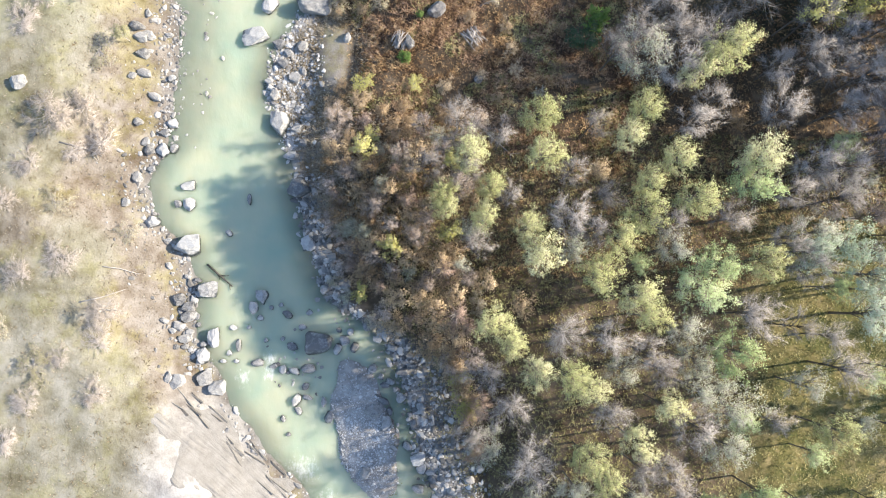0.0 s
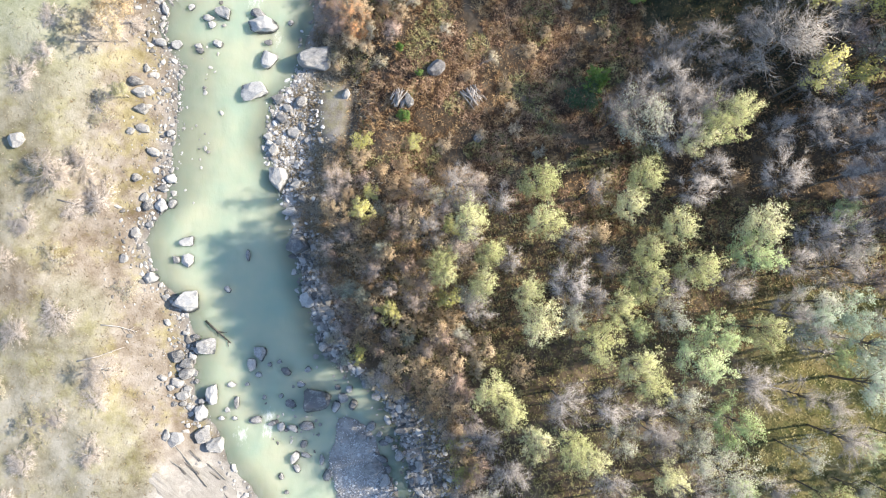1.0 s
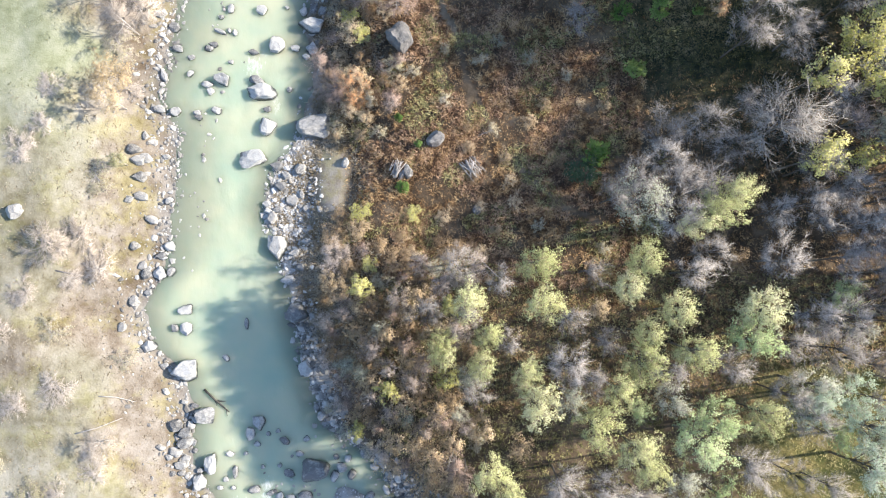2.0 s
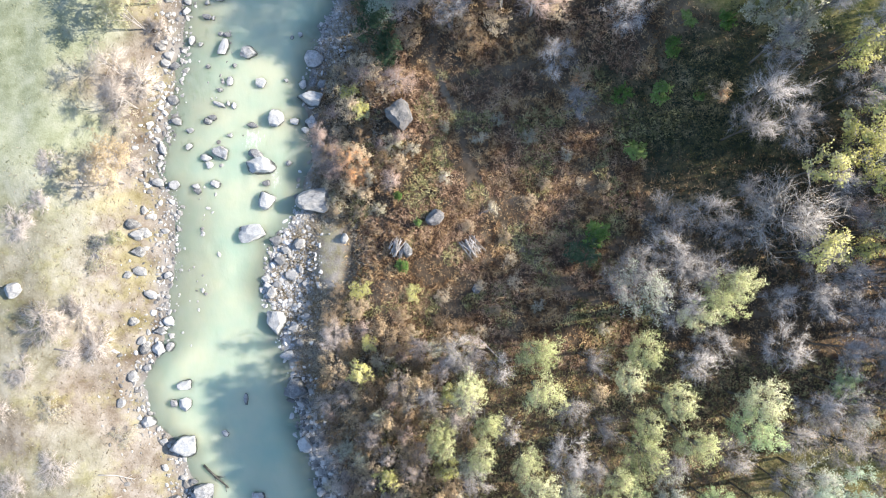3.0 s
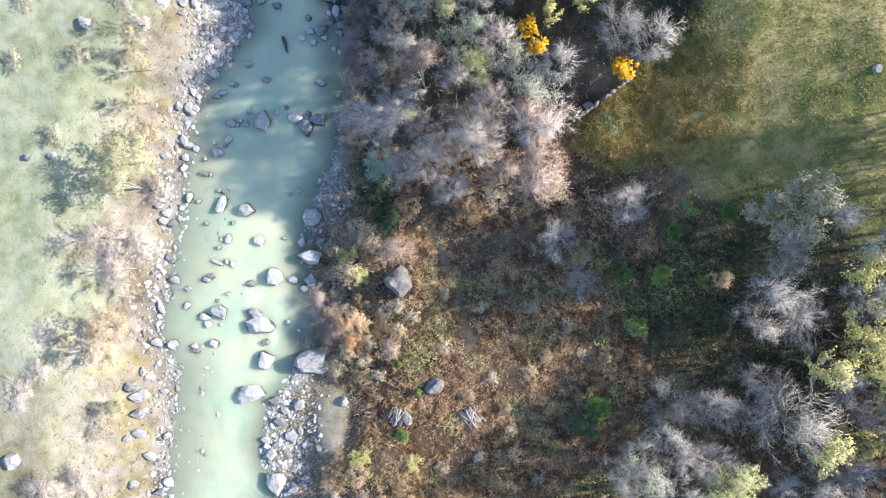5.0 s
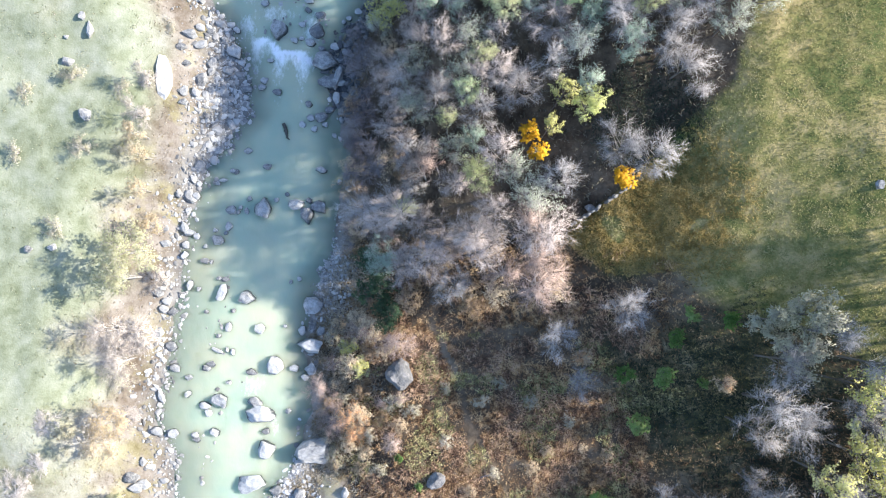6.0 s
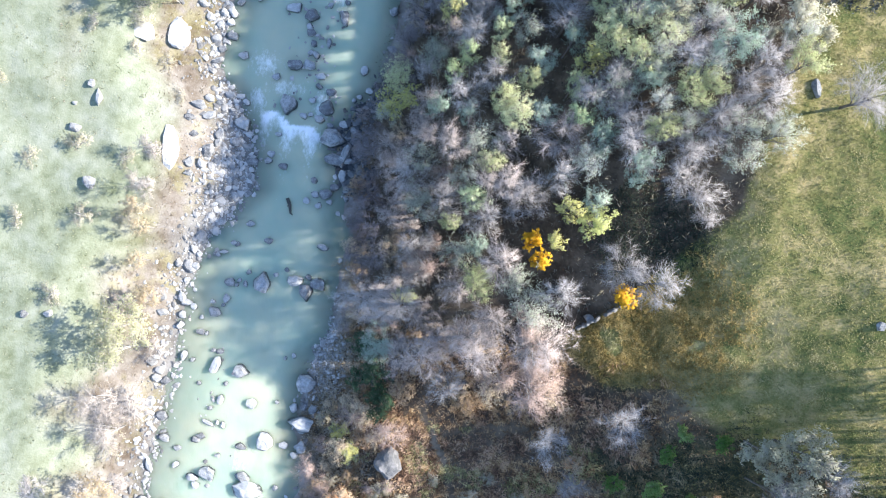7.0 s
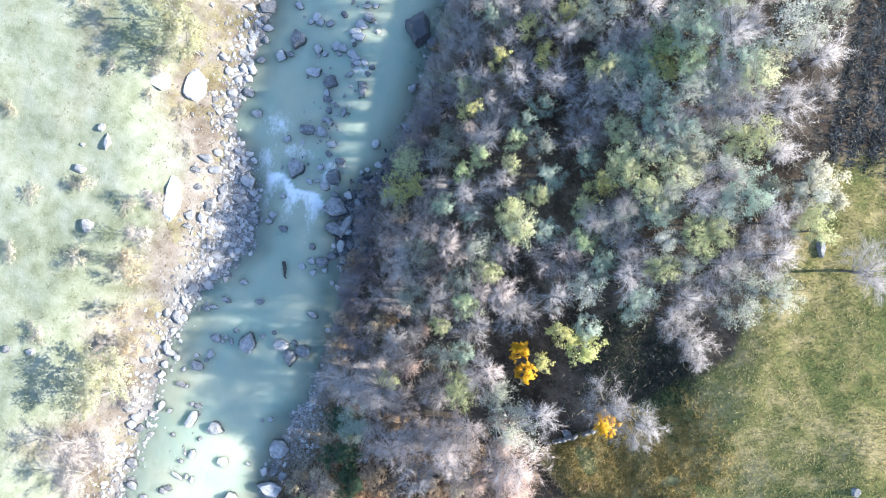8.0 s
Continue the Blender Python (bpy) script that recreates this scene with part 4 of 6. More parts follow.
tree("silver", 13, 63.5, 1.75, 4.32)
tree("teal", 15.7, 64, 1.86, 4.32)
tree("silver", 17.2, 63, 1.76, 4.32)
tree("silver", 16.2, 61.5, 1.62, 4.32)
tree("green", 19.2, 62.8, 1.5, 4.32)
tree("taupe", 6.1, 58.4, 2.11, 4.32)
tree("silver", 10.4, 58, 1.9, 4.32)
tree("silver", 15, 59.5, 1.81, 4.32)
tree("pale", 16.5, 58.9, 1.63, 4.32)
tree("silver", 17.5, 60.7, 1.61, 4.32)
tree("silver", 23, 61.2, 2.4, 3.50)
tree("silver", 4.2, 54, 2, 4.32)
tree("taupe", 2.9, 54.8, 1.83, 5.40)
tree("taupe", 2.9, 49.3, 2.05, 5.40)
tree("silver", 1.3, 52.3, 1.96, 5.40)
tree("grey", 11.3, 49.6, 2, 3.20)
tree("grey", 13.4, 48.7, 1.98, 3.20)
tree("silver", 14.4, 54.7, 1.7, 4.32)
tree("silver", 15.7, 53.3, 1.01, 2.00)
tree("silver", 13.3, 56, 1.46, 4.32)
tree("taupe", 1.9, 42.4, 2.21, 5.40)
tree("taupe", -0, 47.1, 1.82, 5.40)
tree("silver", -4, 49.8, 1.93, 2.80)
tree("taupe", -6.3, 45.7, 2.24, 2.10)
tree("taupe", -2.7, 44.7, 1.92, 2.80)
tree("silver", -4, 61.9, 2.23, 1.83)
tree("silver", -5.4, 65.1, 2.12, 2.25)
tree("silver", -4.7, 68.4, 2.32, 2.62)
tree("silver", -2.4, 69.5, 2.18, 4.05)
tree("silver", -3.7, 72.5, 2.23, 4.05)
tree("silver", -0.1, 67.5, 1.68, 4.05)
tree("silver", -1.2, 61.1, 1.87, 2.83)
tree("silver", 1, 62.4, 1.64, 5.40)
tree("teal", 3.9, 63.3, 1.5, 4.32)
tree("silver", 5.6, 69.2, 1.74, 5.40)
tree("silver", 7.7, 69, 1.43, 5.40)
tree("green", 11.6, 64.8, 1.44, 4.32)
tree("silver", 14.1, 65, 1.58, 4.32)
tree("silver", 13.7, 57.3, 1.45, 4.32)
tree("pale", 11.6, 60.2, 1.37, 4.32)
tree("taupe", -6.7, 58.2, 1.88, 2.10)
tree("taupe", -1.5, 57.4, 1.89, 3.78)
tree("silver", -4.8, 55.5, 2.23, 2.80)
tree("taupe", -8.2, 54.4, 1.84, 1.82)
tree("taupe", -5.8, 52.3, 1.88, 2.38)
tree("silver", -1.7, 53.2, 1.91, 3.78)
tree("taupe", -3.3, 58.1, 1.83, 3.78)
tree("taupe", 1.3, 54.8, 1.67, 5.40)
tree("silver", 6.2, 55.4, 1.51, 4.32)
tree("taupe", -1.1, 42.9, 1.9, 2.80)
tree("taupe", 2.4, 57.7, 1.36, 5.40)
tree("pale", 12.2, 66.6, 1.6, 4.32)
tree("pale", 11, 69.8, 1.69, 5.40)
tree("pale", 5.4, 46.1, 2.2, 5.40)
tree("pale", 3.9, 48.3, 1.58, 4.32)
tree("pale", 0.5, 57.5, 1.94, 5.40)
tree("pale", -0.3, 55, 1.5, 3.78)
tree("pale", 16.6, 57.3, 1.64, 4.32)
tree("pale", 18.2, 58.6, 1.68, 4.32)
tree("pale", -3.8, 56.7, 1.5, 2.80)
tree("pale", 3, 65.4, 1.51, 5.40)
tree("pale", 8.1, 56.3, 1.63, 4.32)
tree("pale", 6.5, 70.3, 1.37, 5.40)
tree("pale", 14.1, 66, 1.26, 4.32)
tree("pale", 19.2, 64.8, 1.54, 3.20)
tree("pale", -3.8, 66.5, 1.78, 2.25)
tree("cream", 19, 66.1, 1.9, 3.20)
tree("cream", 20.5, 64.8, 1.21, 3.00)
tree("pink", -2.8, 48.3, 1.93, 2.80)
tree("pink", 6, 42.2, 2.33, 5.00)
tree("pink", 0.6, 43.2, 1.63, 3.60)
tree("green", 7.8, 67.2, 1.17, 4.64)
tree("green", 8.5, 64.4, 1.41, 4.64)
tree("green", 10.1, 63.3, 1.38, 4.64)
tree("green", 13.3, 61, 1.58, 4.64)
tree("green", 14.4, 61.3, 0.94, 4.64)
tree("green", 11.9, 58.6, 1.13, 4.64)
tree("green", 2.9, 59.6, 1.87, 5.80)
tree("green", 1.8, 60.7, 1.35, 5.80)
tree("green", 1.3, 63.7, 0.9, 5.80)
tree("green", 3.6, 62, 1.06, 4.64)
tree("green", 1.2, 47.7, 1.73, 4.50)
tree("green", -4.2, 46.1, 1.15, 2.10)
tree("green", 1.5, 56, 1.19, 5.80)
tree("green", 6.4, 61.8, 1.03, 4.64)
tree("teal", 4.6, 59.6, 1.33, 4.48)
tree("teal", 8.4, 58.2, 1.27, 4.48)
tree("teal", -5.7, 41.6, 2.13, 1.82)
tree("yellow", 5, 51.3, 0.93, 3.60)
tree("yellow", 5.7, 49.6, 0.93, 3.60)
tree("yellow", 11.4, 47.8, 1.06, 2.40)
tree("brown", 3.3, 39.4, 1.58, 2.00)
tree("brown", -3.7, 38.5, 1.63, 2.00)
tree("brown", -6.3, 36, 1.67, 1.60)
tree("brown", -4.6, 49, 1.05, 2.10)
tree("brown", 1.1, 39.4, 1.41, 2.00)
tree("silver", 17.2, 72.8, 1.82, 5.40)
tree("silver", 12.6, 73.8, 1.82, 5.40)
tree("teal", 10.5, 73.5, 1.69, 5.40)
tree("silver", 7.7, 75.3, 1.76, 5.40)
tree("silver", 2.9, 73.3, 1.86, 5.40)
tree("silver", 1, 75.5, 1.91, 5.40)
tree("silver", -2.5, 75.6, 2.28, 4.05)
tree("silver", -4.3, 73.9, 2.15, 4.05)
tree("green", 14.4, 71.1, 1.57, 5.40)
tree("silver", 6, 72.4, 1.64, 5.40)
tree("silver", -0.6, 72.5, 1.71, 4.05)
tree("silver", 7.1, 73.6, 1.53, 5.40)
tree("silver", -4.9, 76.7, 2.06, 4.05)
tree("pale", 15.4, 74.7, 2.08, 5.40)
tree("pale", 17, 75.5, 1.67, 5.40)
tree("pale", 4.2, 74.3, 1.58, 5.40)
tree("pale", 5.4, 75.2, 1.56, 5.40)
tree("green", 5.5, 71.1, 1.04, 5.80)
tree("green", -3.2, 69.1, 1.2, 4.35)
tree("leftshrub", -28.7, 68, 1.41, 0.99)
tree("leftshrub", -28.8, 66.5, 1.32, 0.92)
tree("leftshrub", -29, 64.3, 0.86, 0.79)
tree("leftshrub", -28.4, 54.9, 1.14, 0.66)
tree("leftshrub", -25.1, 60.8, 0.99, 0.40)
tree("leftshrub", -26.7, 63.4, 1.09, 0.40)
tree("leftshrub", -28.4, 69.6, 1.07, 0.40)
tree("sapling", -3, 19.7, 0.73, 0.48)
tree("sapling", -3.7, 25.4, 0.49, 0.70)
tree("sapling", -2, 23.2, 0.44, 0.60)
tree("yleaf", -2.2, 17.4, 0.87, 0.54)
tree("yleaf", -6.4, 17.4, 1.07, 0.54)
tree("brown", -8.3, 17.3, 1.09, 0.72)
tree("leftshrub", -28.1, 49.9, 1.44, 0.79)
tree("leftgrey", -26.8, 52.7, 1.25, 0.99)
tree("leftgrey", -26.3, 55.6, 1.15, 0.88)


# further trees of the same wood, where single crowns merge
filler = random.Random(21)
TAKEN = [o.location.copy() for o in scene.objects if o.type == "EMPTY"]


def thicket(kinds, x0, x1, y0, y1, count, gap, radius, height, inside=None):
    made = 0
    for _ in range(count * 12):
        x, y = filler.uniform(x0, x1), filler.uniform(y0, y1)
        l, r = edges(y)
        if l - 1 < x < r + 1.0 or inside and not inside(x, y):
            continue
        if any((p.x - x) ** 2 + (p.y - y) ** 2 < gap * gap for p in TAKEN):
            continue
        s = filler.uniform(0.75, 1.2)
        TAKEN.append(tree(filler.choice(kinds), x, y, radius * s, height * s * filler.uniform(0.85, 1.1)).location.copy())
        made += 1
        if made == count:
            break


def clearing(x, y):
    return zone_at(x, y)[0] < 0.25 and (x - 12.3) ** 2 / 20 + (y - 50.2) ** 2 / 25 > 1 and not (x > 19.5 and y > 58)


thicket(["grey", "green", "green", "pale"], -1, 36, -22, 13, 50, 2.2, 1.5, 5.6, lambda x, y: x > 6 or y > -3)
thicket(["silver", "pale", "pale", "green", "yleaf"], -7, 17, 47, 76, 50, 2.1, 1.6, 4.0, clearing)
thicket(["grey", "brown", "grey"], 18, 34, 13, 26, 14, 2.6, 1.7, 5.5, clearing)
thicket(["grey", "pale"], -6, 24, 76, 86, 9, 3.2, 1.9, 5.5)
thicket(["screen"], 36.5, 46, 13, 30, 26, 1.9, 3.0, 10.5)
thicket(["screen"], 36.5, 42, 38, 47, 14, 1.4, 2.2, 10.0)
thicket(["screen"], 36.5, 46, 27, 40, 18, 2.2, 2.6, 5.2)
thicket(["grey", "screen"], 36, 50, -22, 14, 12, 4.0, 2.2, 7.5)
thicket(["brown", "brown", "leftshrub"], -4, 15, 13, 33, 30, 1.6, 0.8, 0.6)
thicket(["brown", "taupe", "pink", "leftshrub", "pale", "yleaf"], -9, 4, -12, 15, 54, 1.25, 1.1, 1.05)
thicket(["pale", "cream", "silver", "teal", "silver"], 8, 18.4, 57, 77, 24, 1.6, 1.35, 4.2, clearing)
thicket(["pale", "mint", "teal", "pale"], 8, 17, 59, 79, 22, 1.3, 1.5, 4.2, clearing)
thicket(["mint", "yleaf", "green", "teal"], -4, 14, 50, 77, 26, 1.45, 1.1, 3.6, clearing)
thicket(["grey", "taupe", "pale"], -8, -1, 60, 80, 26, 1.3, 1.2, 2.8)
thicket(["brown", "taupe", "pink"], -9, 2, 44, 68, 30, 1.6, 1.3, 2.0)
thicket(["taupe", "brown", "pink", "grey"], -9.6, -3, 42, 64, 26, 1.1, 1.15, 1.8)
thicket(["pink", "brown", "leftshrub"], -10.5, -3.5, 24, 37, 24, 1.25, 0.95, 1.3, lambda x, y: math.hypot((x + 5.2) / 2.6, (y - 32) / 2) > 1)
thicket(["leftgrey", "leftgrey", "leftshrub"], -40, -25.5, -18, 31, 26, 2.2, 1.8, 0.5)
thicket(["leftshrub"], -40, -27, 40, 76, 9, 3.0, 1.3, 1.0)

thicket(["taupe", "pale", "taupe", "brown"], -9, 3, 1, 15, 34, 1.0, 1.2, 4.2)
thicket(["grey", "yleaf", "pale", "silver"], 23, 34, 26, 37, 7, 2.2, 2.0, 4.6)
thicket(["grey", "pale", "silver"], -5, 12, 76, 84, 10, 1.8, 1.8, 6.0)
thicket(["grey", "dusk", "pale"], 28, 36, 2, 26, 16, 1.8, 2.0, 6.6)

for k in range(44):  # low growth along the wooded edge of the water
    y = 44 + 0.78 * k + filler.uniform(-1.1, 1.1)
    if 55 < y < 64:
        continue
    tree(filler.choice(["pink", "taupe", "brown", "leftgrey"]), edges(y)[1] + filler.uniform(0.5, 1.9), y, filler.uniform(0.7, 1.1), filler.uniform(1.0, 1.9))
# thin trees along the rim of the dry bank
tree("bankolive", -26.2, 41.6, 2.5, 6.4)
tree("bankolive", -26.8, 39.2, 2.2, 6.0)
tree("banktan", -25.4, 43.6, 1.4, 3.8)
tree("bankgrey", -28.0, 34.8, 2.1, 4.8)
tree("bankgrey", -27.0, 32.3, 2.1, 5.0)
tree("banktan", -27.4, 27.4, 2.1, 5.6)
tree("banktan", -27.6, 25.6, 1.7, 5.2)
tree("bankgrey", -26.3, -2.4, 2.0, 2.8)
tree("bankolive", -27.0, 20.7, 1.0, 2.6)
tree("bankgrey", -26.2, 56.1, 1.0, 3.4)
tree("bankgrey", -26.4, 52.9, 1.1, 4.2)
tree("banktan", -26.4, 51.0, 1.1, 4.2)
tree("banktan", -26.3, 49.4, 0.9, 3.8)
tree("banktan", -26.4, 46.6, 1.0, 3.8)
tree("bankolive", -26.2, 68.9, 2.5, 6.2)
tree("bankolive", -27.6, 70.8, 2.0, 5.8)
tree("pink", -9.9, 29.4, 1.35, 1.5)
tree("orange", -8.0, 28.4, 1.6, 2.2)
tree("orange", -7.6, 27.0, 1.1, 1.6)
tree("yleaf", -7.4, 32.6, 1.1, 1.3)
tree("yleaf", -8.3, 34.1, 1.0, 1.2)
tree("leftshrub", -4.6, 29.8, 1.2, 1.0)
tree("pink", -9.2, 27.4, 1.25, 1.4)
tree("brown", -8.2, 26.2, 1.2, 1.5)
tree("leftshrub", -9.4, 24.9, 1.3, 1.2)
tree("pale", 8.5, 69.5, 1.7, 5.0)
tree("silver", 10.6, 68.2, 1.6, 5.0)
tree("cream", 11.9, 66.2, 1.5, 4.6)
tree("green", 9.2, 65.8, 1.5, 4.6)
tree("silver", 12.6, 70.6, 1.7, 5.2)
tree("teal", 7.1, 71.6, 1.6, 5.0)
tree("pale", 11.0, 63.4, 1.5, 4.6)
tree("silver", 9.0, 62.0, 1.5, 4.8)


# ---- rocks ----
def rock_mesh(seed, level):
    rng = random.Random(seed * 7 + level)
    bm = bmesh.new()
    bmesh.ops.create_icosphere(bm, subdivisions=level, radius=1.0)
    cuts = [(Vector((rng.gauss(0, 1), rng.gauss(0, 1), rng.gauss(0.25, 0.8))).normalized(), rng.uniform(0.58, 0.86)) for _ in range(13)]
    cuts.append((Vector((rng.uniform(-0.15, 0.15), rng.uniform(-0.15, 0.15), 1)).normalized(), rng.uniform(0.55, 0.7)))
    off = Vector((seed * 3.1, seed * 1.7, 0))
    for v in bm.verts:
        p = v.co * (1 + 0.16 * noise.noise(v.co * 1.3 + off))
        for nrm, d in cuts:
            over = p.dot(nrm) - d
            if over > 0:
                p -= nrm * over * 0.95
        v.co = p * (1 + 0.07 * noise.noise(p * 3 + off) + 0.035 * noise.noise(p * 7 + off))
    xs, ys, zs = zip(*(v.co for v in bm.verts))
    for v in bm.verts:
        v.co = Vector(((v.co.x - min(xs)) / (max(xs) - min(xs)) * 2 - 1, (v.co.y - min(ys)) / (max(ys) - min(ys)) * 2 - 1, (v.co.z - min(zs)) / (max(zs) - min(zs)) * 2 - 1))
    for v in bm.verts:  # below the widest part the stone goes straight down into the bed
        if v.co.z < 0:
            wide = min(1.7, 1 / math.sqrt(max(1 - v.co.z * v.co.z, 0.05)))
            v.co = Vector((v.co.x * wide, v.co.y * wide, v.co.z * 2.6))
    me = bpy.data.meshes.new("boulder")
    bm.to_mesh(me)
    bm.free()
    me.polygons.foreach_set("use_smooth", [False] * len(me.polygons))
    me.materials.append(STONE)
    return me


ROCKS = {(3, 0): [rock_mesh(s, 4) for s in range(6)], (2, 0): [rock_mesh(s, 3) for s in range(8)], (1, 0): [rock_mesh(s, 2) for s in range(8)]}
for level, some in list(ROCKS.items()):
    ROCKS[level[0], 1] = [me.copy() for me in some]
    for me in ROCKS[level[0], 1]:
        me.materials[0] = WET_STONE
rock_rng = random.Random(5)


def rock(x, y, width, depth):
    """A boulder or stone that stands on the bed or the bank."""
    size = (width + depth) / 2
    level = 3 if size > 1.1 else 2 if size > 0.55 else 1
    w, g = water_z(y), rough_ground(x, y)
    up = size * rock_rng.uniform(0.30, 0.46)
    wet = g < w + 0.05
    me = rock_rng.choice(ROCKS[level, int(wet)])
    name = "boulder" if size > 0.75 else "stone"
    label = ("grey granite boulder" if size > 0.75 else "small grey stone") + (" standing in the river" if wet else " lying on the bank")
    ob = tagged(new(name, me), label, name, "river boulders" if wet else "bank stones")
    long_way = 0 if width >= depth else 90
    ob.matrix_basis = pose(x, y, max(w, g) + 0.02 + 0.12 * max(size - 1.0, 0), 0, 0, long_way + rock_rng.choice((0, 180)) + rock_rng.uniform(-18, 18)) @ Matrix.Diagonal(
        (max(width, depth) * 0.53, min(width, depth) * 0.53, max(up, (max(w, g) - g + 0.1) / 2.6), 1))
    return ob


rock(-11.26, 24.88, 2.99, 2.12)
rock(-9.55, -4.34, 2.43, 1.94)
rock(-21.23, 3.31, 2.42, 1.84)
rock(-16.06, 27.82, 2.54, 1.47)
rock(-13.85, 14.28, 1.74, 2.13)
rock(-11.92, 58.87, 2.06, 1.77)
rock(-11.75, 8.78, 1.84, 1.84)
rock(-16.48, 21.88, 2.22, 1.45)
rock(-12.15, 33.88, 2.15, 1.37)
rock(-12.01, 37.42, 1.66, 1.56)
rock(-16.87, 45.73, 1.46, 1.75)
rock(-16.20, 61.23, 1.46, 1.65)
rock(-15.07, 32.07, 1.47, 1.56)
rock(-19.24, -0.26, 1.65, 1.36)
rock(-15.41, 24.76, 1.45, 1.54)
rock(-18.65, 72.27, 1.36, 1.55)
rock(-17.93, -8.70, 1.46, 1.26)
rock(-34.90, 16.08, 1.39, 1.30)
rock(-12.85, 61.34, 1.27, 1.36)
rock(-12.94, 45.15, 1.17, 1.46)
rock(-19.29, -6.00, 1.17, 1.46)
rock(-20.03, 59.37, 1.27, 1.27)
rock(-19.69, 28.88, 1.37, 1.17)
rock(-18.44, -4.38, 0.97, 1.65)
rock(-17.75, 37.81, 1.37, 1.17)
rock(-19.01, -7.79, 1.26, 1.26)
rock(-21.08, -8.15, 1.24, 1.24)
rock(-4.49, -9.94, 1.55, 0.97)
rock(-10.88, 57.45, 0.69, 2.16)
rock(-11.99, 46.05, 1.27, 1.17)
rock(-10.85, 4.07, 1.07, 1.36)
rock(-20.94, -2.03, 1.36, 1.07)
rock(-14.92, 69.39, 1.17, 1.17)
rock(-14.57, -0.77, 1.07, 1.26)
rock(-23.99, 11.60, 1.06, 1.26)
rock(-21.71, -1.29, 1.26, 1.06)
rock(-22.62, 56.51, 1.06, 1.26)
rock(-13.99, 46.11, 1.36, 0.97)
rock(-20.01, 38.16, 0.88, 1.46)
rock(-21.37, 6.93, 1.07, 1.16)
rock(-15.96, 64.83, 1.26, 0.97)
rock(-16.65, 69.86, 1.36, 0.87)
rock(-21.57, 8.49, 1.36, 0.87)
rock(-26.34, 21.22, 1.35, 0.87)
rock(-19.80, 70.68, 1.07, 1.07)
rock(-26.69, 22.15, 1.33, 0.86)
rock(-31.19, 52.50, 1.02, 1.11)
rock(-12.13, 69.42, 0.78, 1.46)
rock(-12.37, 21.15, 0.98, 1.07)
rock(-4.94, -15.14, 0.97, 1.07)
rock(-3.93, -3.50, 0.87, 1.17)
rock(-26.03, 19.77, 1.05, 0.95)
rock(-16.62, 28.88, 1.27, 0.78)
rock(-10.29, -6.68, 1.26, 0.78)
rock(-12.17, 53.94, 1.08, 0.88)
rock(-25.89, 18.15, 1.24, 0.76)
rock(-11.84, 31.87, 0.88, 1.07)
rock(-12.85, 18.46, 1.07, 0.88)
rock(-20.64, 42.69, 1.07, 0.88)
rock(-23.74, 43.65, 0.88, 1.07)
rock(-14.72, 64.96, 1.07, 0.88)
rock(-8.27, -10.73, 0.87, 1.07)
rock(-13.94, 74.06, 1.07, 0.87)
rock(-25.13, 11.51, 0.96, 0.96)
rock(-33.09, 56.96, 1.11, 0.83)
rock(-11.11, -9.35, 0.78, 1.17)
rock(-25.71, 21.48, 1.05, 0.86)
rock(-23.67, 60.36, 1.15, 0.77)
rock(-22.57, 49.18, 0.88, 0.98)
rock(-24.18, 33.28, 0.98, 0.88)
rock(-3.29, -10.92, 0.68, 1.26)
rock(-14.51, 16.90, 0.78, 1.08)
rock(-23.32, 13.92, 0.97, 0.87)
rock(-0.42, -16.26, 1.07, 0.78)
rock(-31.24, 59.67, 0.65, 1.29)
rock(-0.50, -9.51, 0.78, 1.07)
rock(-21.90, 58.13, 0.78, 1.07)
rock(-7.88, -4.89, 0.78, 1.07)
rock(-15.29, -1.72, 0.78, 1.07)
rock(-21.04, 28.32, 1.17, 0.68)
rock(-21.82, -7.88, 0.76, 1.05)
rock(-24.97, 16.21, 1.15, 0.67)
rock(-16.60, 35.17, 0.88, 0.88)
rock(-12.37, 13.88, 0.98, 0.78)
rock(-20.01, 26.05, 0.98, 0.78)
rock(-13.93, 19.60, 0.98, 0.78)
rock(-7.29, -4.14, 0.87, 0.87)
rock(-16.74, 71.94, 0.87, 0.87)
rock(-6.43, -4.68, 0.78, 0.97)
rock(-18.95, 56.09, 1.08, 0.69)
rock(-10.93, 55.62, 0.69, 1.08)
rock(-24.90, 28.88, 0.68, 1.08)
rock(-14.67, -6.41, 1.07, 0.68)
rock(-22.86, 59.60, 1.06, 0.67)
rock(-24.48, 69.32, 1.06, 0.67)
rock(-23.48, 46.56, 0.79, 0.88)
rock(-20.41, 57.67, 0.88, 0.78)
rock(-23.56, 25.78, 0.88, 0.78)
rock(-24.22, 36.36, 0.88, 0.78)
rock(-11.99, 35.43, 0.78, 0.88)
rock(-19.70, 45.36, 0.88, 0.78)
rock(-0.26, -14.60, 0.78, 0.88)
rock(-2.22, -8.78, 0.78, 0.88)
rock(-20.63, 65.28, 0.88, 0.78)
rock(-15.26, 72.53, 0.78, 0.87)
rock(-23.17, 66.45, 0.87, 0.78)
rock(-22.74, 68.85, 0.87, 0.78)
rock(-23.02, 11.79, 0.77, 0.87)
rock(3.10, 18.10, 0.82, 0.82)
rock(-22.98, 55.30, 0.77, 0.87)
rock(0.74, -15.49, 0.97, 0.68)
rock(-12.30, -2.16, 0.97, 0.68)
rock(-26.12, 13.83, 0.86, 0.76)
rock(-8.30, 21.73, 0.68, 0.97)
rock(-11.92, 49.23, 1.07, 0.58)
rock(-3.69, -9.14, 1.07, 0.58)
rock(-23.82, 31.41, 0.98, 0.64)
rock(-23.55, 41.26, 0.68, 0.88)
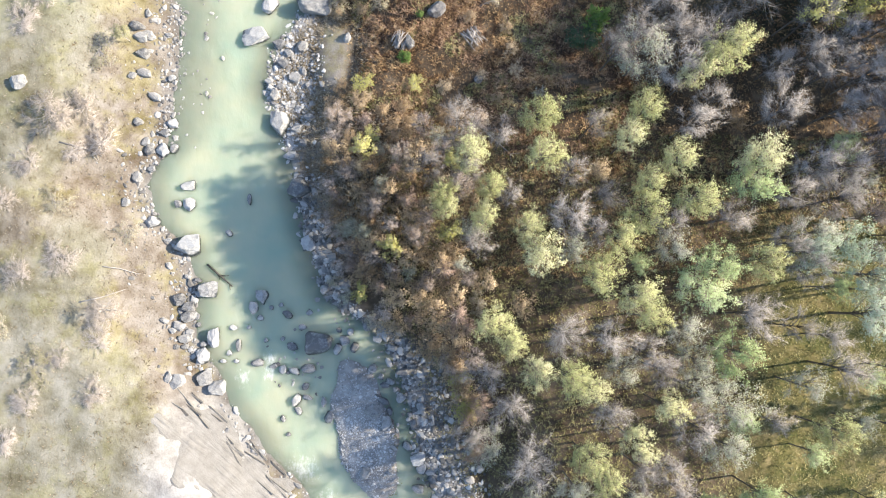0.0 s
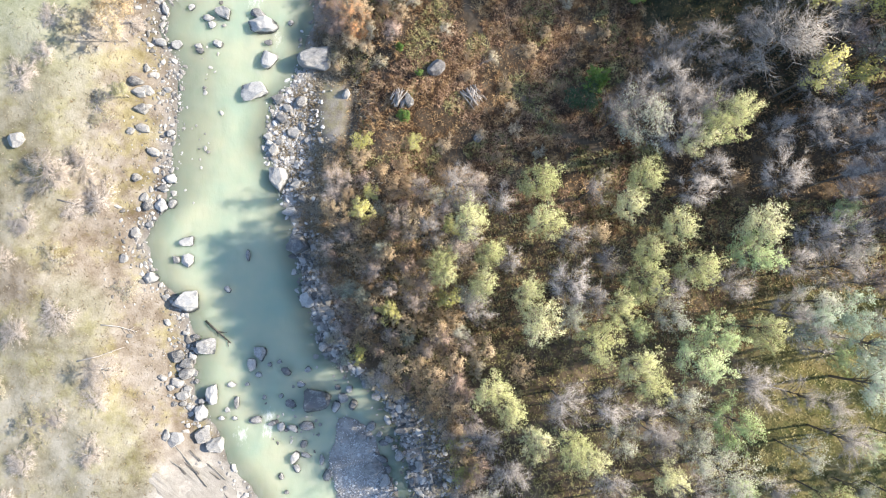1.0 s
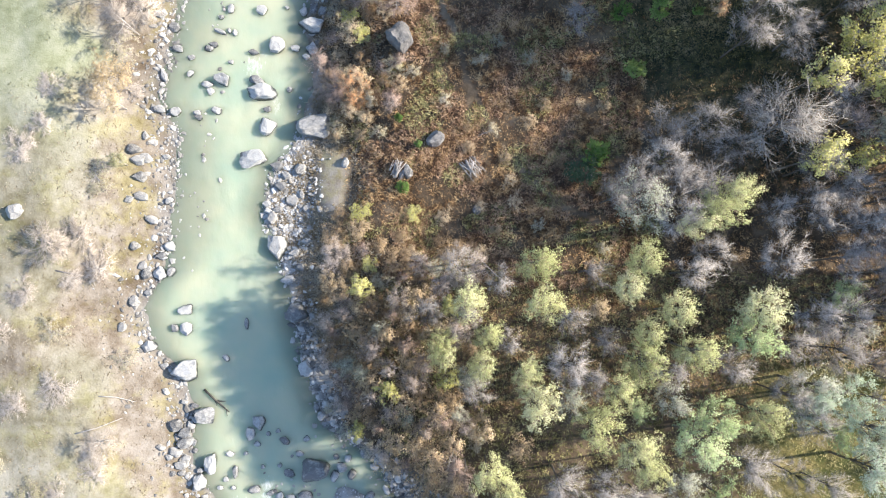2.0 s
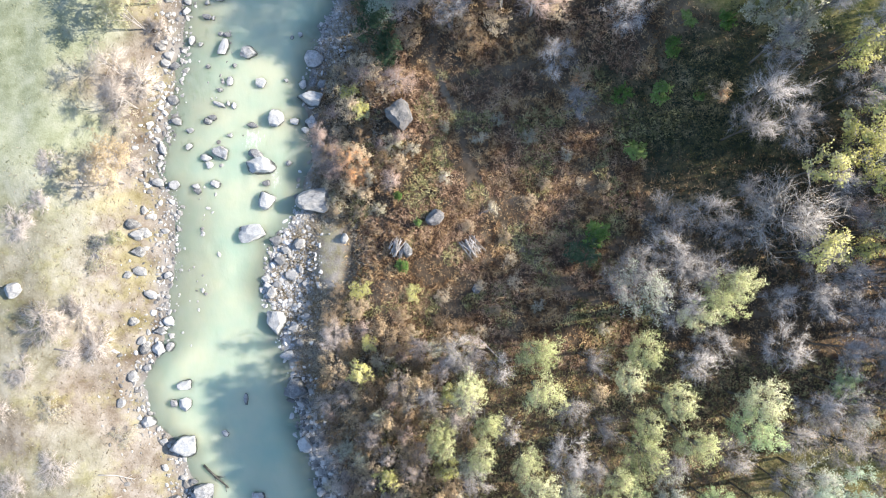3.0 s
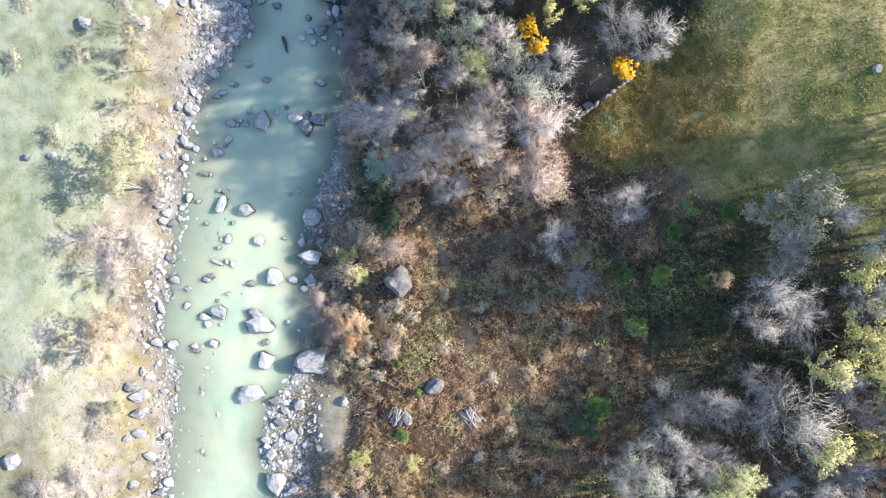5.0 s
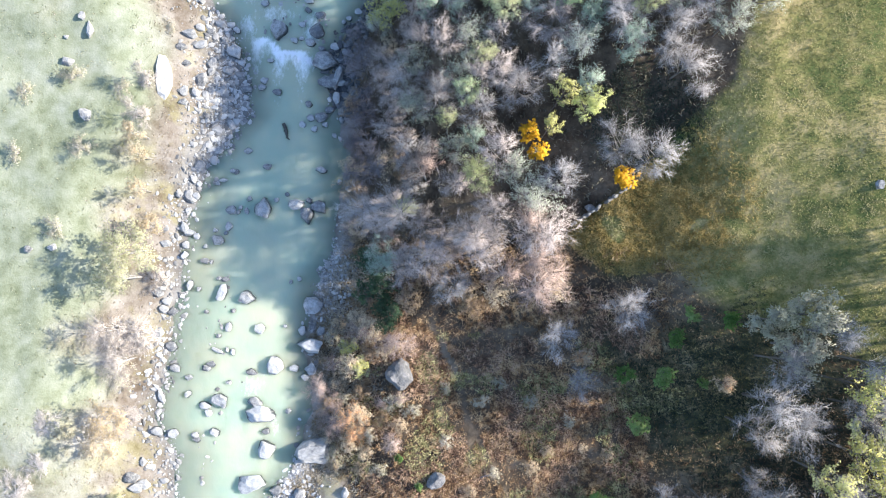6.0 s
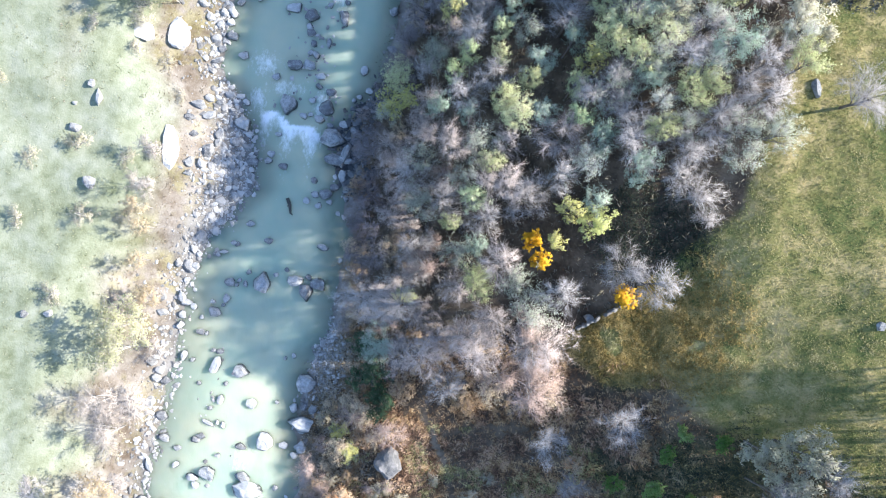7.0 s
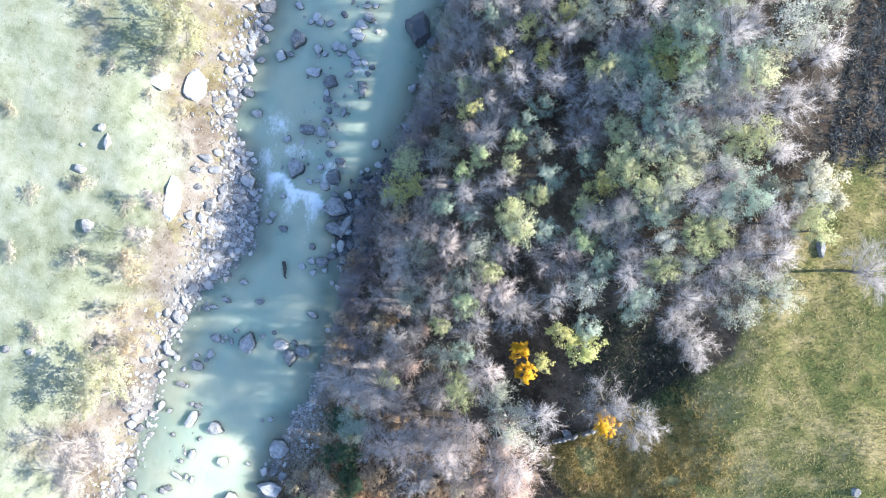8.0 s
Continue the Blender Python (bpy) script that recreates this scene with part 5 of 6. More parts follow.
rock(-11.40, 14.93, 0.88, 0.68)
rock(-11.21, 35.20, 0.68, 0.88)
rock(2.45, -16.35, 0.88, 0.68)
rock(-13.38, 60.37, 0.88, 0.68)
rock(-12.59, 62.82, 0.88, 0.68)
rock(3.84, -15.32, 0.88, 0.68)
rock(-9.92, 64.95, 0.68, 0.88)
rock(-3.25, -7.45, 0.87, 0.68)
rock(-21.42, 72.77, 0.87, 0.68)
rock(-21.59, 74.53, 0.87, 0.68)
rock(-22.98, 67.77, 0.68, 0.87)
rock(-21.93, 73.41, 0.68, 0.87)
rock(-24.32, 59.18, 0.86, 0.67)
rock(-23.84, 55.32, 0.67, 0.86)
rock(-17.06, 31.38, 0.98, 0.59)
rock(-22.89, 38.68, 0.59, 0.98)
rock(-21.09, 31.53, 0.88, 0.64)
rock(-11.51, 54.54, 0.79, 0.69)
rock(-13.49, 20.60, 0.78, 0.68)
rock(-12.87, 35.15, 0.68, 0.78)
rock(-12.13, 18.98, 0.68, 0.78)
rock(-10.91, -10.29, 0.78, 0.68)
rock(-12.46, -6.88, 0.68, 0.78)
rock(-14.91, 67.87, 0.78, 0.68)
rock(-21.36, 69.96, 0.78, 0.68)
rock(-9.27, 0.11, 0.68, 0.78)
rock(-17.55, 74.68, 0.68, 0.78)
rock(-22.44, 70.72, 0.78, 0.68)
rock(-5.51, -7.35, 0.78, 0.68)
rock(-25.91, 23.42, 0.68, 0.78)
rock(-23.80, 68.28, 0.68, 0.77)
rock(-23.57, 17.94, 0.68, 0.77)
rock(-26.69, 17.84, 0.77, 0.68)
rock(-22.96, 61.08, 0.77, 0.67)
rock(-16.36, -5.00, 0.49, 1.07)
rock(-23.82, 57.84, 0.77, 0.67)
rock(-19.33, 35.19, 0.59, 0.88)
rock(-1.06, -10.96, 0.58, 0.88)
rock(-11.49, -6.93, 0.87, 0.58)
rock(-35.32, 41.11, 0.74, 0.64)
rock(-11.81, 12.70, 0.69, 0.69)
rock(-14.05, 17.66, 0.68, 0.68)
rock(-23.51, 42.16, 0.68, 0.68)
rock(-22.77, 46.48, 0.68, 0.68)
rock(-18.42, 50.68, 0.79, 0.59)
rock(-17.56, 63.70, 0.68, 0.68)
rock(-16.22, 55.96, 0.79, 0.59)
rock(-4.75, -6.37, 0.68, 0.68)
rock(-22.06, 68.02, 0.68, 0.68)
rock(-13.15, 71.58, 0.68, 0.68)
rock(-21.43, 71.74, 0.68, 0.68)
rock(-15.08, 17.98, 0.78, 0.59)
rock(-24.27, 46.55, 0.68, 0.68)
rock(-22.35, 6.93, 0.68, 0.68)
rock(-22.00, 60.85, 0.68, 0.68)
rock(4.73, -14.27, 0.68, 0.68)
rock(-24.86, 9.92, 0.68, 0.68)
rock(-13.43, 31.89, 0.78, 0.59)
rock(-20.14, 33.07, 1.17, 0.39)
rock(-19.77, 43.94, 0.58, 0.78)
rock(-23.08, 47.95, 0.58, 0.78)
rock(-21.94, 66.92, 0.58, 0.78)
rock(-21.94, 57.35, 0.58, 0.78)
rock(-22.93, 70.07, 0.78, 0.58)
rock(-23.82, 54.33, 0.76, 0.57)
rock(-10.20, -9.16, 0.88, 0.49)
rock(-16.70, 49.29, 0.79, 0.54)
rock(-13.30, 67.07, 0.49, 0.87)
rock(-22.82, 64.52, 0.87, 0.49)
rock(-13.44, 76.64, 0.87, 0.48)
rock(-33.36, 41.37, 0.65, 0.65)
rock(-16.21, 7.65, 0.39, 1.07)
rock(-17.37, 56.91, 0.69, 0.59)
rock(-13.15, 53.80, 0.69, 0.59)
rock(-17.55, 56.31, 0.69, 0.59)
rock(-21.55, 25.34, 0.69, 0.59)
rock(-15.58, 26.37, 0.69, 0.59)
rock(-22.54, 29.24, 0.59, 0.68)
rock(-11.57, 17.81, 0.59, 0.68)
rock(-10.24, 59.67, 0.68, 0.58)
rock(0.87, -13.13, 0.58, 0.68)
rock(-19.88, 61.14, 0.68, 0.58)
rock(-3.17, -9.97, 0.58, 0.68)
rock(-10.45, -8.22, 0.58, 0.68)
rock(-22.49, 65.62, 0.68, 0.58)
rock(-6.84, -3.40, 0.58, 0.68)
rock(-10.97, -3.21, 0.68, 0.58)
rock(-20.20, -2.67, 0.68, 0.58)
rock(-18.97, 71.02, 0.68, 0.58)
rock(-15.19, 75.47, 0.68, 0.58)
rock(-17.78, 4.59, 0.68, 0.58)
rock(-21.26, -4.64, 0.68, 0.58)
rock(-22.67, -3.15, 0.67, 0.58)
rock(-8.79, -9.43, 0.44, 0.88)
rock(-21.72, 40.84, 0.78, 0.49)
rock(-31.78, 60.70, 0.55, 0.64)
rock(-12.76, 52.86, 0.59, 0.59)
rock(-13.81, 53.20, 0.59, 0.59)
rock(-13.34, 55.02, 0.59, 0.59)
rock(-10.38, 53.70, 0.59, 0.59)
rock(-22.56, 42.96, 0.59, 0.59)
rock(-12.87, 46.51, 0.58, 0.58)
rock(-23.43, 45.17, 0.58, 0.58)
rock(1.42, -14.76, 0.58, 0.58)
rock(-12.22, -11.02, 0.58, 0.58)
rock(-14.75, 66.12, 0.58, 0.58)
rock(-4.04, -7.10, 0.58, 0.58)
rock(-14.58, 66.92, 0.58, 0.58)
rock(-13.50, 70.48, 0.58, 0.58)
rock(-10.42, -1.88, 0.58, 0.58)
rock(-12.53, 71.73, 0.58, 0.58)
rock(-9.74, 0.81, 0.58, 0.58)
rock(-21.98, -3.94, 0.58, 0.58)
rock(-22.53, 30.67, 0.68, 0.49)
rock(-12.37, 59.86, 0.68, 0.49)
rock(-14.83, 60.48, 0.68, 0.49)
rock(-16.94, -3.49, 0.68, 0.49)
rock(-20.21, 0.38, 0.68, 0.49)
rock(-13.57, 75.07, 0.68, 0.49)
rock(-12.96, 75.72, 0.68, 0.48)
rock(-21.17, 0.67, 0.68, 0.48)
rock(-20.96, -5.34, 0.68, 0.48)
rock(-11.81, 71.48, 0.53, 0.58)
rock(-20.47, 48.00, 0.78, 0.39)
rock(-19.83, 39.32, 0.68, 0.44)
rock(-9.45, 47.64, 0.59, 0.49)
rock(-18.85, 33.03, 0.49, 0.59)
rock(-9.54, 58.28, 0.59, 0.49)
rock(-20.93, 60.28, 0.58, 0.49)
rock(-22.42, 66.40, 0.49, 0.58)
rock(-14.66, -2.56, 0.58, 0.49)
rock(-20.60, -4.38, 0.49, 0.58)
rock(-17.94, 74.18, 0.58, 0.49)
rock(-12.05, 74.65, 0.58, 0.49)
rock(-12.71, 76.81, 0.58, 0.48)
rock(-21.60, -5.35, 0.58, 0.48)
rock(-13.71, 28.18, 0.54, 0.49)
rock(-19.73, 48.85, 0.59, 0.44)
rock(-10.30, 48.25, 0.49, 0.49)
rock(-11.82, 53.25, 0.49, 0.49)
rock(-18.12, 46.44, 0.49, 0.49)
rock(-19.41, 48.76, 0.49, 0.49)
rock(-22.58, 47.49, 0.49, 0.49)
rock(-1.29, -13.00, 0.49, 0.49)
rock(-10.12, 62.63, 0.49, 0.49)
rock(-2.73, -8.09, 0.49, 0.49)
rock(-4.93, -7.48, 0.49, 0.49)
rock(-17.14, -5.66, 0.49, 0.49)
rock(-9.06, 58.57, 0.49, 0.49)
rock(-19.96, -3.39, 0.49, 0.49)
rock(-7.82, -3.30, 0.49, 0.49)
rock(-12.06, 70.81, 0.49, 0.49)
rock(-16.07, 71.68, 0.49, 0.49)
rock(-20.37, 39.35, 0.59, 0.39)
rock(-16.91, 58.75, 0.59, 0.39)
rock(-17.58, -6.40, 0.58, 0.39)
rock(-21.21, 47.73, 0.49, 0.44)
rock(-20.13, 34.36, 0.54, 0.39)
rock(-21.80, 42.09, 0.44, 0.44)
rock(-15.76, 46.45, 0.44, 0.44)
rock(-14.84, 46.98, 0.44, 0.44)
rock(-19.02, 36.60, 0.44, 0.44)
rock(-22.12, 38.36, 0.44, 0.44)
rock(-13.37, 39.61, 0.44, 0.44)
rock(-19.04, 30.39, 0.49, 0.39)
rock(-21.00, 47.68, 0.49, 0.39)
rock(-14.20, 60.68, 0.49, 0.39)
rock(-1.43, -10.17, 0.39, 0.49)
rock(-16.47, -6.35, 0.49, 0.39)
rock(-11.86, -4.69, 0.49, 0.39)
rock(-14.87, 71.96, 0.49, 0.39)
rock(-21.35, 36.40, 0.44, 0.39)
rock(-20.94, 43.54, 0.44, 0.39)
rock(-11.66, -12.32, 0.44, 0.39)
rock(-12.93, -1.37, 0.44, 0.39)
rock(-19.36, 33.20, 0.34, 0.49)
rock(-20.01, 43.35, 0.39, 0.39)
rock(-19.06, 45.22, 0.39, 0.39)
rock(-18.35, 45.48, 0.39, 0.39)
rock(-21.17, 40.76, 0.39, 0.39)
rock(-18.30, 45.27, 0.39, 0.39)
rock(-18.87, 45.64, 0.39, 0.39)
rock(-10.55, 62.28, 0.39, 0.39)
rock(-14.06, -4.46, 0.39, 0.39)
rock(-12.61, -4.25, 0.39, 0.39)
rock(-15.58, -3.42, 0.39, 0.39)
rock(-13.74, -1.65, 0.39, 0.39)
rock(-2.85, -15.04, 0.39, 0.39)
rock(-33.21, 58.99, 0.37, 0.37)
rock(-14.38, 35.47, 0.39, 0.34)
rock(-14.10, 39.33, 0.34, 0.34)


def set_rock(x, y, width, depth, turn, up, material, label):
    """A single boulder of its own look."""
    me = rock_mesh(int(width * 10), 4)
    me.materials[0] = material
    ob = tagged(new("boulder", me), label, "boulder", "bank stones")
    ob.matrix_basis = pose(x, y, max(water_z(y), rough_ground(x, y)), 0, 0, turn) @ Matrix.Diagonal((width / 2, depth / 2, up, 1))
    return ob


set_rock(-0.65, 23.72, 1.65, 1.45, 30, 0.8, GREY_ROCK, "grey boulder standing in dry bracken")
set_rock(-8.6, 75.6, 2.3, 3.4, 12, 1.1, DARK_ROCK, "large dark wet boulder at the edge of the river")
set_rock(-4.0, 32.2, 2.3, 2.8, 15, 1.5, GREY_ROCK, "tall grey boulder among the shrubs of the bank")
set_rock(-26.2, 66.4, 2.0, 3.0, 20, 0.5, PALE_ROCK, "broad pale boulder with a sharp crest sunk in the dry bank")
set_rock(-28.6, 65.9, 1.7, 2.0, 60, 0.35, PALE_ROCK, "low pale boulder sunk in the dry bank")


SMALL = []


def place(x, y, width, depth):
    """Larger stones stand singly, the many small ones are gathered as loose stones."""
    if width + depth > 1.15:
        rock(x, y, width, depth)
    else:
        SMALL.append((x, y, (width + depth) * 0.27))


def strew(count, y0, y1, side, near, far, small, large, seed):
    """Single stones strewn along one shore."""
    rng = random.Random(seed)
    for _ in range(count):
        y = rng.uniform(y0, y1)
        d = rng.triangular(near, far, near + (far - near) * 0.35)
        s = min(small + rng.expovariate(1 / (large - small)) * 0.6, large * 1.5)
        place(edges(y)[0] - d if side < 0 else edges(y)[1] + d, y, s * rng.uniform(0.9, 1.5), s)


strew(62, -6, 50, -1, -0.6, 3.0, 0.28, 0.65, 1)
strew(30, 50, 77, -1, -1.2, 3.5, 0.3, 0.7, 2)
strew(16, -20, 4, 1, -1.5, 2.5, 0.3, 0.7, 3)
strew(14, 10, 34, 1, -0.8, 1.6, 0.3, 0.7, 4)
strew(14, 52, 76, 1, -1.0, 1.0, 0.3, 0.8, 5)


def riffle(count, a, b, width, small, large, seed):
    """Stones in the broken water above the rapids, in a band between two places."""
    rng = random.Random(seed)
    for _ in range(count):
        f = rng.random()
        s = min(small + rng.expovariate(1 / (large - small)) * 0.6, large * 1.6)
        place(a[0] + (b[0] - a[0]) * f + rng.gauss(0, width), a[1] + (b[1] - a[1]) * f + rng.gauss(0, 0.6), s * rng.uniform(0.9, 1.5), s)


riffle(44, (-13.7, 77.0), (-13.6, 65.0), 0.7, 0.18, 0.5, 6)
riffle(30, (-14.0, 65.5), (-16.0, 61.0), 1.1, 0.18, 0.5, 7)
riffle(22, (-18.6, 76.0), (-15.0, 66.0), 1.4, 0.18, 0.45, 8)
riffle(20, (-12.6, 63.0), (-11.2, 56.5), 0.6, 0.2, 0.5, 9)
riffle(30, (-13.0, -3.5), (-9.5, -9.0), 1.3, 0.18, 0.45, 10)
riffle(26, (-4.5, -4.0), (-1.8, -13.0), 0.8, 0.2, 0.5, 11)
riffle(16, (-9.0, -1.0), (-5.0, -3.5), 0.9, 0.18, 0.45, 12)
riffle(46, (-20.6, 40.0), (-20.9, 12.0), 0.8, 0.15, 0.4, 13)


def pebbles(name, label, places, seed, material):
    """Loose gravel: many small angular stones in one mesh."""
    rng = np.random.default_rng(seed)
    g = (1 + 5 ** 0.5) / 2
    ico = np.array([(-1, g, 0), (1, g, 0), (-1, -g, 0), (1, -g, 0), (0, -1, g), (0, 1, g), (0, -1, -g), (0, 1, -g), (g, 0, -1), (g, 0, 1), (-g, 0, -1), (-g, 0, 1)]) / 1.9
    tri = np.array([(0, 11, 5), (0, 5, 1), (0, 1, 7), (0, 7, 10), (0, 10, 11), (1, 5, 9), (5, 11, 4), (11, 10, 2), (10, 7, 6), (7, 1, 8),
                    (3, 9, 4), (3, 4, 2), (3, 2, 6), (3, 6, 8), (3, 8, 9), (4, 9, 5), (2, 4, 11), (6, 2, 10), (8, 6, 7), (9, 8, 1)])
    verts, faces = [], []
    for k, (x, y, s) in enumerate(places):
        v = ico * rng.uniform(0.55, 1.25, (12, 1)) * np.array([s * rng.uniform(0.7, 1.3), s * rng.uniform(0.6, 1.0), s * 0.6])
        v[:, 2] = np.minimum(v[:, 2], s * 0.26) + v[:, 0] * rng.uniform(-0.2, 0.2)
        a = rng.uniform(0, 6.28)
        c, d = math.cos(a), math.sin(a)
        v = np.stack([v[:, 0] * c - v[:, 1] * d + x, v[:, 0] * d + v[:, 1] * c + y, v[:, 2] + (max(rough_ground(x, y), water_z(y)) if name == "river_stones" else rough_ground(x, y)) + s * 0.15], 1)
        verts.append(v)
        faces.append(tri + 12 * k)
    me = mesh_of(name, np.concatenate(verts).tolist(), np.concatenate(faces).tolist(), [material])
    return tagged(new(name, me), label, "gravel", kind="stuff")


def bank_gravel():
    rng = random.Random(3)
    out = []
    for _ in range(4200):
        y = rng.uniform(-22, 80)
        l, r = edges(y)
        side = rng.random()
        if side < 0.75:
            d = abs(rng.gauss(0, 2.0)) - 0.8
            x = l - d
        else:
            d = abs(rng.gauss(0, 0.9)) - 0.5
            x = r + d
        s = min(0.05 + rng.expovariate(14), 0.36)
        if x < l and y < 44 and rng.random() < 0.45:
            continue
        if x < l or y > 8 and rng.random() < stony_shore(y):
            out.append((x, y, s))
    for _ in range(2200):  # the pale rubble rim of the dry bank
        y = rng.uniform(-8, 78)
        if y < 44 and rng.random() < 0.5:
            continue
        out.append((edges(y)[0] - rng.triangular(-0.3, 2.6, 0.7), y, min(0.07 + rng.expovariate(14), 0.34)))
    for _ in range(700):  # rubble in the shallows
        y = rng.uniform(20, 38)
        out.append((edges(y)[0] + abs(rng.gauss(0, 1.6)), y, min(0.08 + rng.expovariate(16), 0.3)))
    for _ in range(2200):  # the bar at the rapids
        out.append((rng.gauss(-20.8, 1.3), rng.gauss(54.5, 3.4), min(0.04 + rng.expovariate(14), 0.42)))
    for _ in range(2000):
        out.append((rng.gauss(-10.4, 0.8), rng.gauss(39.5, 1.9), 0.04 + rng.expovariate(28)))
    return out


def island_gravel():
    rng = random.Random(8)
    out = []
    for _ in range(8000):
        x, y = rng.gauss(-5.2, 2.6), rng.gauss(-11.9, 3.8)
        if island(x, y) > 0.62:
            out.append((x, y, min(0.03 + rng.expovariate(40), 0.2)))
    return out


pebbles("river_gravel", "loose grey river gravel along both shores", bank_gravel(), 2, PEBBLES)


def shore_cobbles():
    """Cobbles of the wooded shore, spreading to a broad bar in the lower reach."""
    rng = random.Random(12)
    out = []
    for _ in range(4600):
        y = rng.uniform(-22, 10)
        wide = ease((-3 - y) / 4)
        d = rng.gauss(0.7, 0.6) * (1 - wide) + rng.triangular(-1.4, 5.2, 1.2) * wide
        out.append((edges(y)[1] + d, y, min(0.06 + rng.expovariate(14), 0.42)))
    return out


def corner_cobbles():
    """The rocky corner beside the rapids."""
    rng = random.Random(13)
    out = []
    for _ in range(900):
        y = rng.uniform(54, 65)
        out.append((edges(y)[1] + rng.triangular(-1.0, 3.4, 0.6), y, min(0.06 + rng.expovariate(12), 0.4)))
    return out


pebbles("shore_cobbles", "grey cobbles along the wooded shore", shore_cobbles(), 5, SHORE_COBBLES)
pebbles("corner_cobbles", "dark wet cobbles beside the rapids", corner_cobbles(), 9, DARK_COBBLES)


def sunny_bar():
    rng = random.Random(15)
    return [(rng.gauss(-12.9, 1.15), rng.gauss(18.0, 3.3), min(0.04 + rng.expovariate(20), 0.3)) for _ in range(2600)]


pebbles("gravel_bar", "pale dry gravel bar on the sunny shore", sunny_bar(), 7, PALE_GRAVEL)
pebbles("river_stones", "small grey stones strewn in and beside the river", SMALL, 6, PEBBLES)
pebbles("island_gravel", "fine pale gravel covering the river island", island_gravel(), 4, PALE_GRAVEL)


# ---- grass, bracken and litter ----
def blades(name, label, category, material, count, place, length, width, lie, seed, per=4):
    """Grass-like cover: tufts of narrow leaning blades in one mesh."""
    rng = random.Random(seed)
    verts, faces = [], []
    made = 0
    for _ in range(count * 6):
        spot = place(rng)
        if spot is None:
            continue
        x, y = spot
        z = rough_ground(x, y) - 0.02
        size = rng.uniform(0.5, 1.25)
        for _ in range(per):
            a, n = rng.uniform(0, 6.283), length * size * rng.uniform(0.6, 1.2)
            out, up = n * lie * rng.uniform(0.5, 1.1), n * (1 - 0.6 * lie) * rng.uniform(0.5, 1.1)
            ca, sa, w = math.cos(a), math.sin(a), width * rng.uniform(0.6, 1.3)
            bx, by = x + rng.uniform(-0.12, 0.12), y + rng.uniform(-0.12, 0.12)
            i = len(verts)
            verts += [(bx - sa * w, by + ca * w, z), (bx + sa * w, by - ca * w, z), (bx + ca * out, by + sa * out, z + up)]
            faces.append((i, i + 1, i + 2))
        made += 1
        if made == count:
            break
    me = mesh_of(name, verts, faces, [material])
    return tagged(new(name, me), label, category, kind="stuff")


def in_zone(x0, x1, y0, y1, test):
    def place(rng):
        x, y = rng.uniform(x0, x1), rng.uniform(y0, y1)
        return (x, y) if test(rng, x, y) else None
    return place


def patchy(x, y, size, level):
    return noise.noise(Vector((x / size, y / size, 2))) > level


blades("terrace_bracken", "dead brown bracken and tall dry grass", "bracken", GRASS["terrace"], 36000,
       in_zone(-9, 38, 2, 44, lambda rng, x, y: zone_at(x, y)[1] > rng.random() and zone_at(x, y)[0] < 0.4 and hollow(x, y) < rng.random() and trail_at(x, y) < 0.5), 0.32, 0.032, 0.86, 11)
blades("woodland_grass", "olive and brown grass under the trees", "grass", GRASS["wood"], 34000,
       in_zone(-4, 42, -22, 14, lambda rng, x, y: zone_at(x, y)[1] > rng.random()), 0.33, 0.036, 0.86, 12)
blades("upper_wood_litter", "brown grass and litter under the bare wood", "grass", GRASS["litter"], 6500,
       in_zone(-9, 30, 44, 82, lambda rng, x, y: zone_at(x, y)[1] > rng.random() and zone_at(x, y)[0] < 0.4), 0.5, 0.035, 0.75, 13)
blades("meadow_grass", "rough green and straw meadow grass", "grass", GRASS["meadow"], 30000,
       in_zone(6, 36, 25, 72, lambda rng, x, y: zone_at(x, y)[0] > 0.2 + rng.random()), 0.28, 0.02, 0.75, 14)
blades("bank_straw", "bleached straw grass along the dry bank", "grass", GRASS["rim"], 4500,
       in_zone(-36, -22, -22, 80, lambda rng, x, y: edges(y)[0] - x > 0.8 + rng.random() * 1.5 and zone_at(x, y)[3] < rng.random()), 0.28, 0.036, 0.92, 15)
blades("bank_turf", "pale grazed grass on the far bank", "grass", GRASS["left"], 2500,
       in_zone(-44, -26, -22, 80, lambda rng, x, y: zone_at(x, y)[3] > rng.random() and patchy(x, y, 1.6, -0.1)), 0.24, 0.036, 0.92, 16)
blades("shore_straw", "tawny dry grass on the low right bank", "grass", GRASS["rim"], 13000,
       in_zone(-16, -4, 5, 46, lambda rng, x, y: 0.3 + rng.random() < x - edges(y)[1] < 4.0 + rng.random() * (6.0 if y < 22 else 3.0) and math.hypot((x + 9.3) / 2.0, (y - 20.2) / 3.0) > 0.7 + 0.5 * rng.random()), 0.4, 0.04, 0.75, 17)
blades("dark_crop", "dark leafy crop in the field beyond the wood", "crop", GRASS["crop"], 19000,
       in_zone(19, 36, 66, 92, lambda rng, x, y: x > 19.5 + 1.5 * rng.random() and y > 67 + 2 * rng.random() and math.sin(x * 5.2 + 0.4 * math.sin(y * 0.7)) > rng.uniform(-1.1, 0.6)), 0.42, 0.04, 0.8, 18)

# dark blades that paint the shade of the hollow and the wood corner
blades("hollow_grass", "dark grass in the hollow, its shade put into the colour", "grass", GRASS["hollow"], 24000,
       in_zone(8, 36, 17, 57, lambda rng, x, y: grass_shade(x, y) > 0.15 + rng.random() * 1.1), 0.3, 0.03, 0.85, 19)

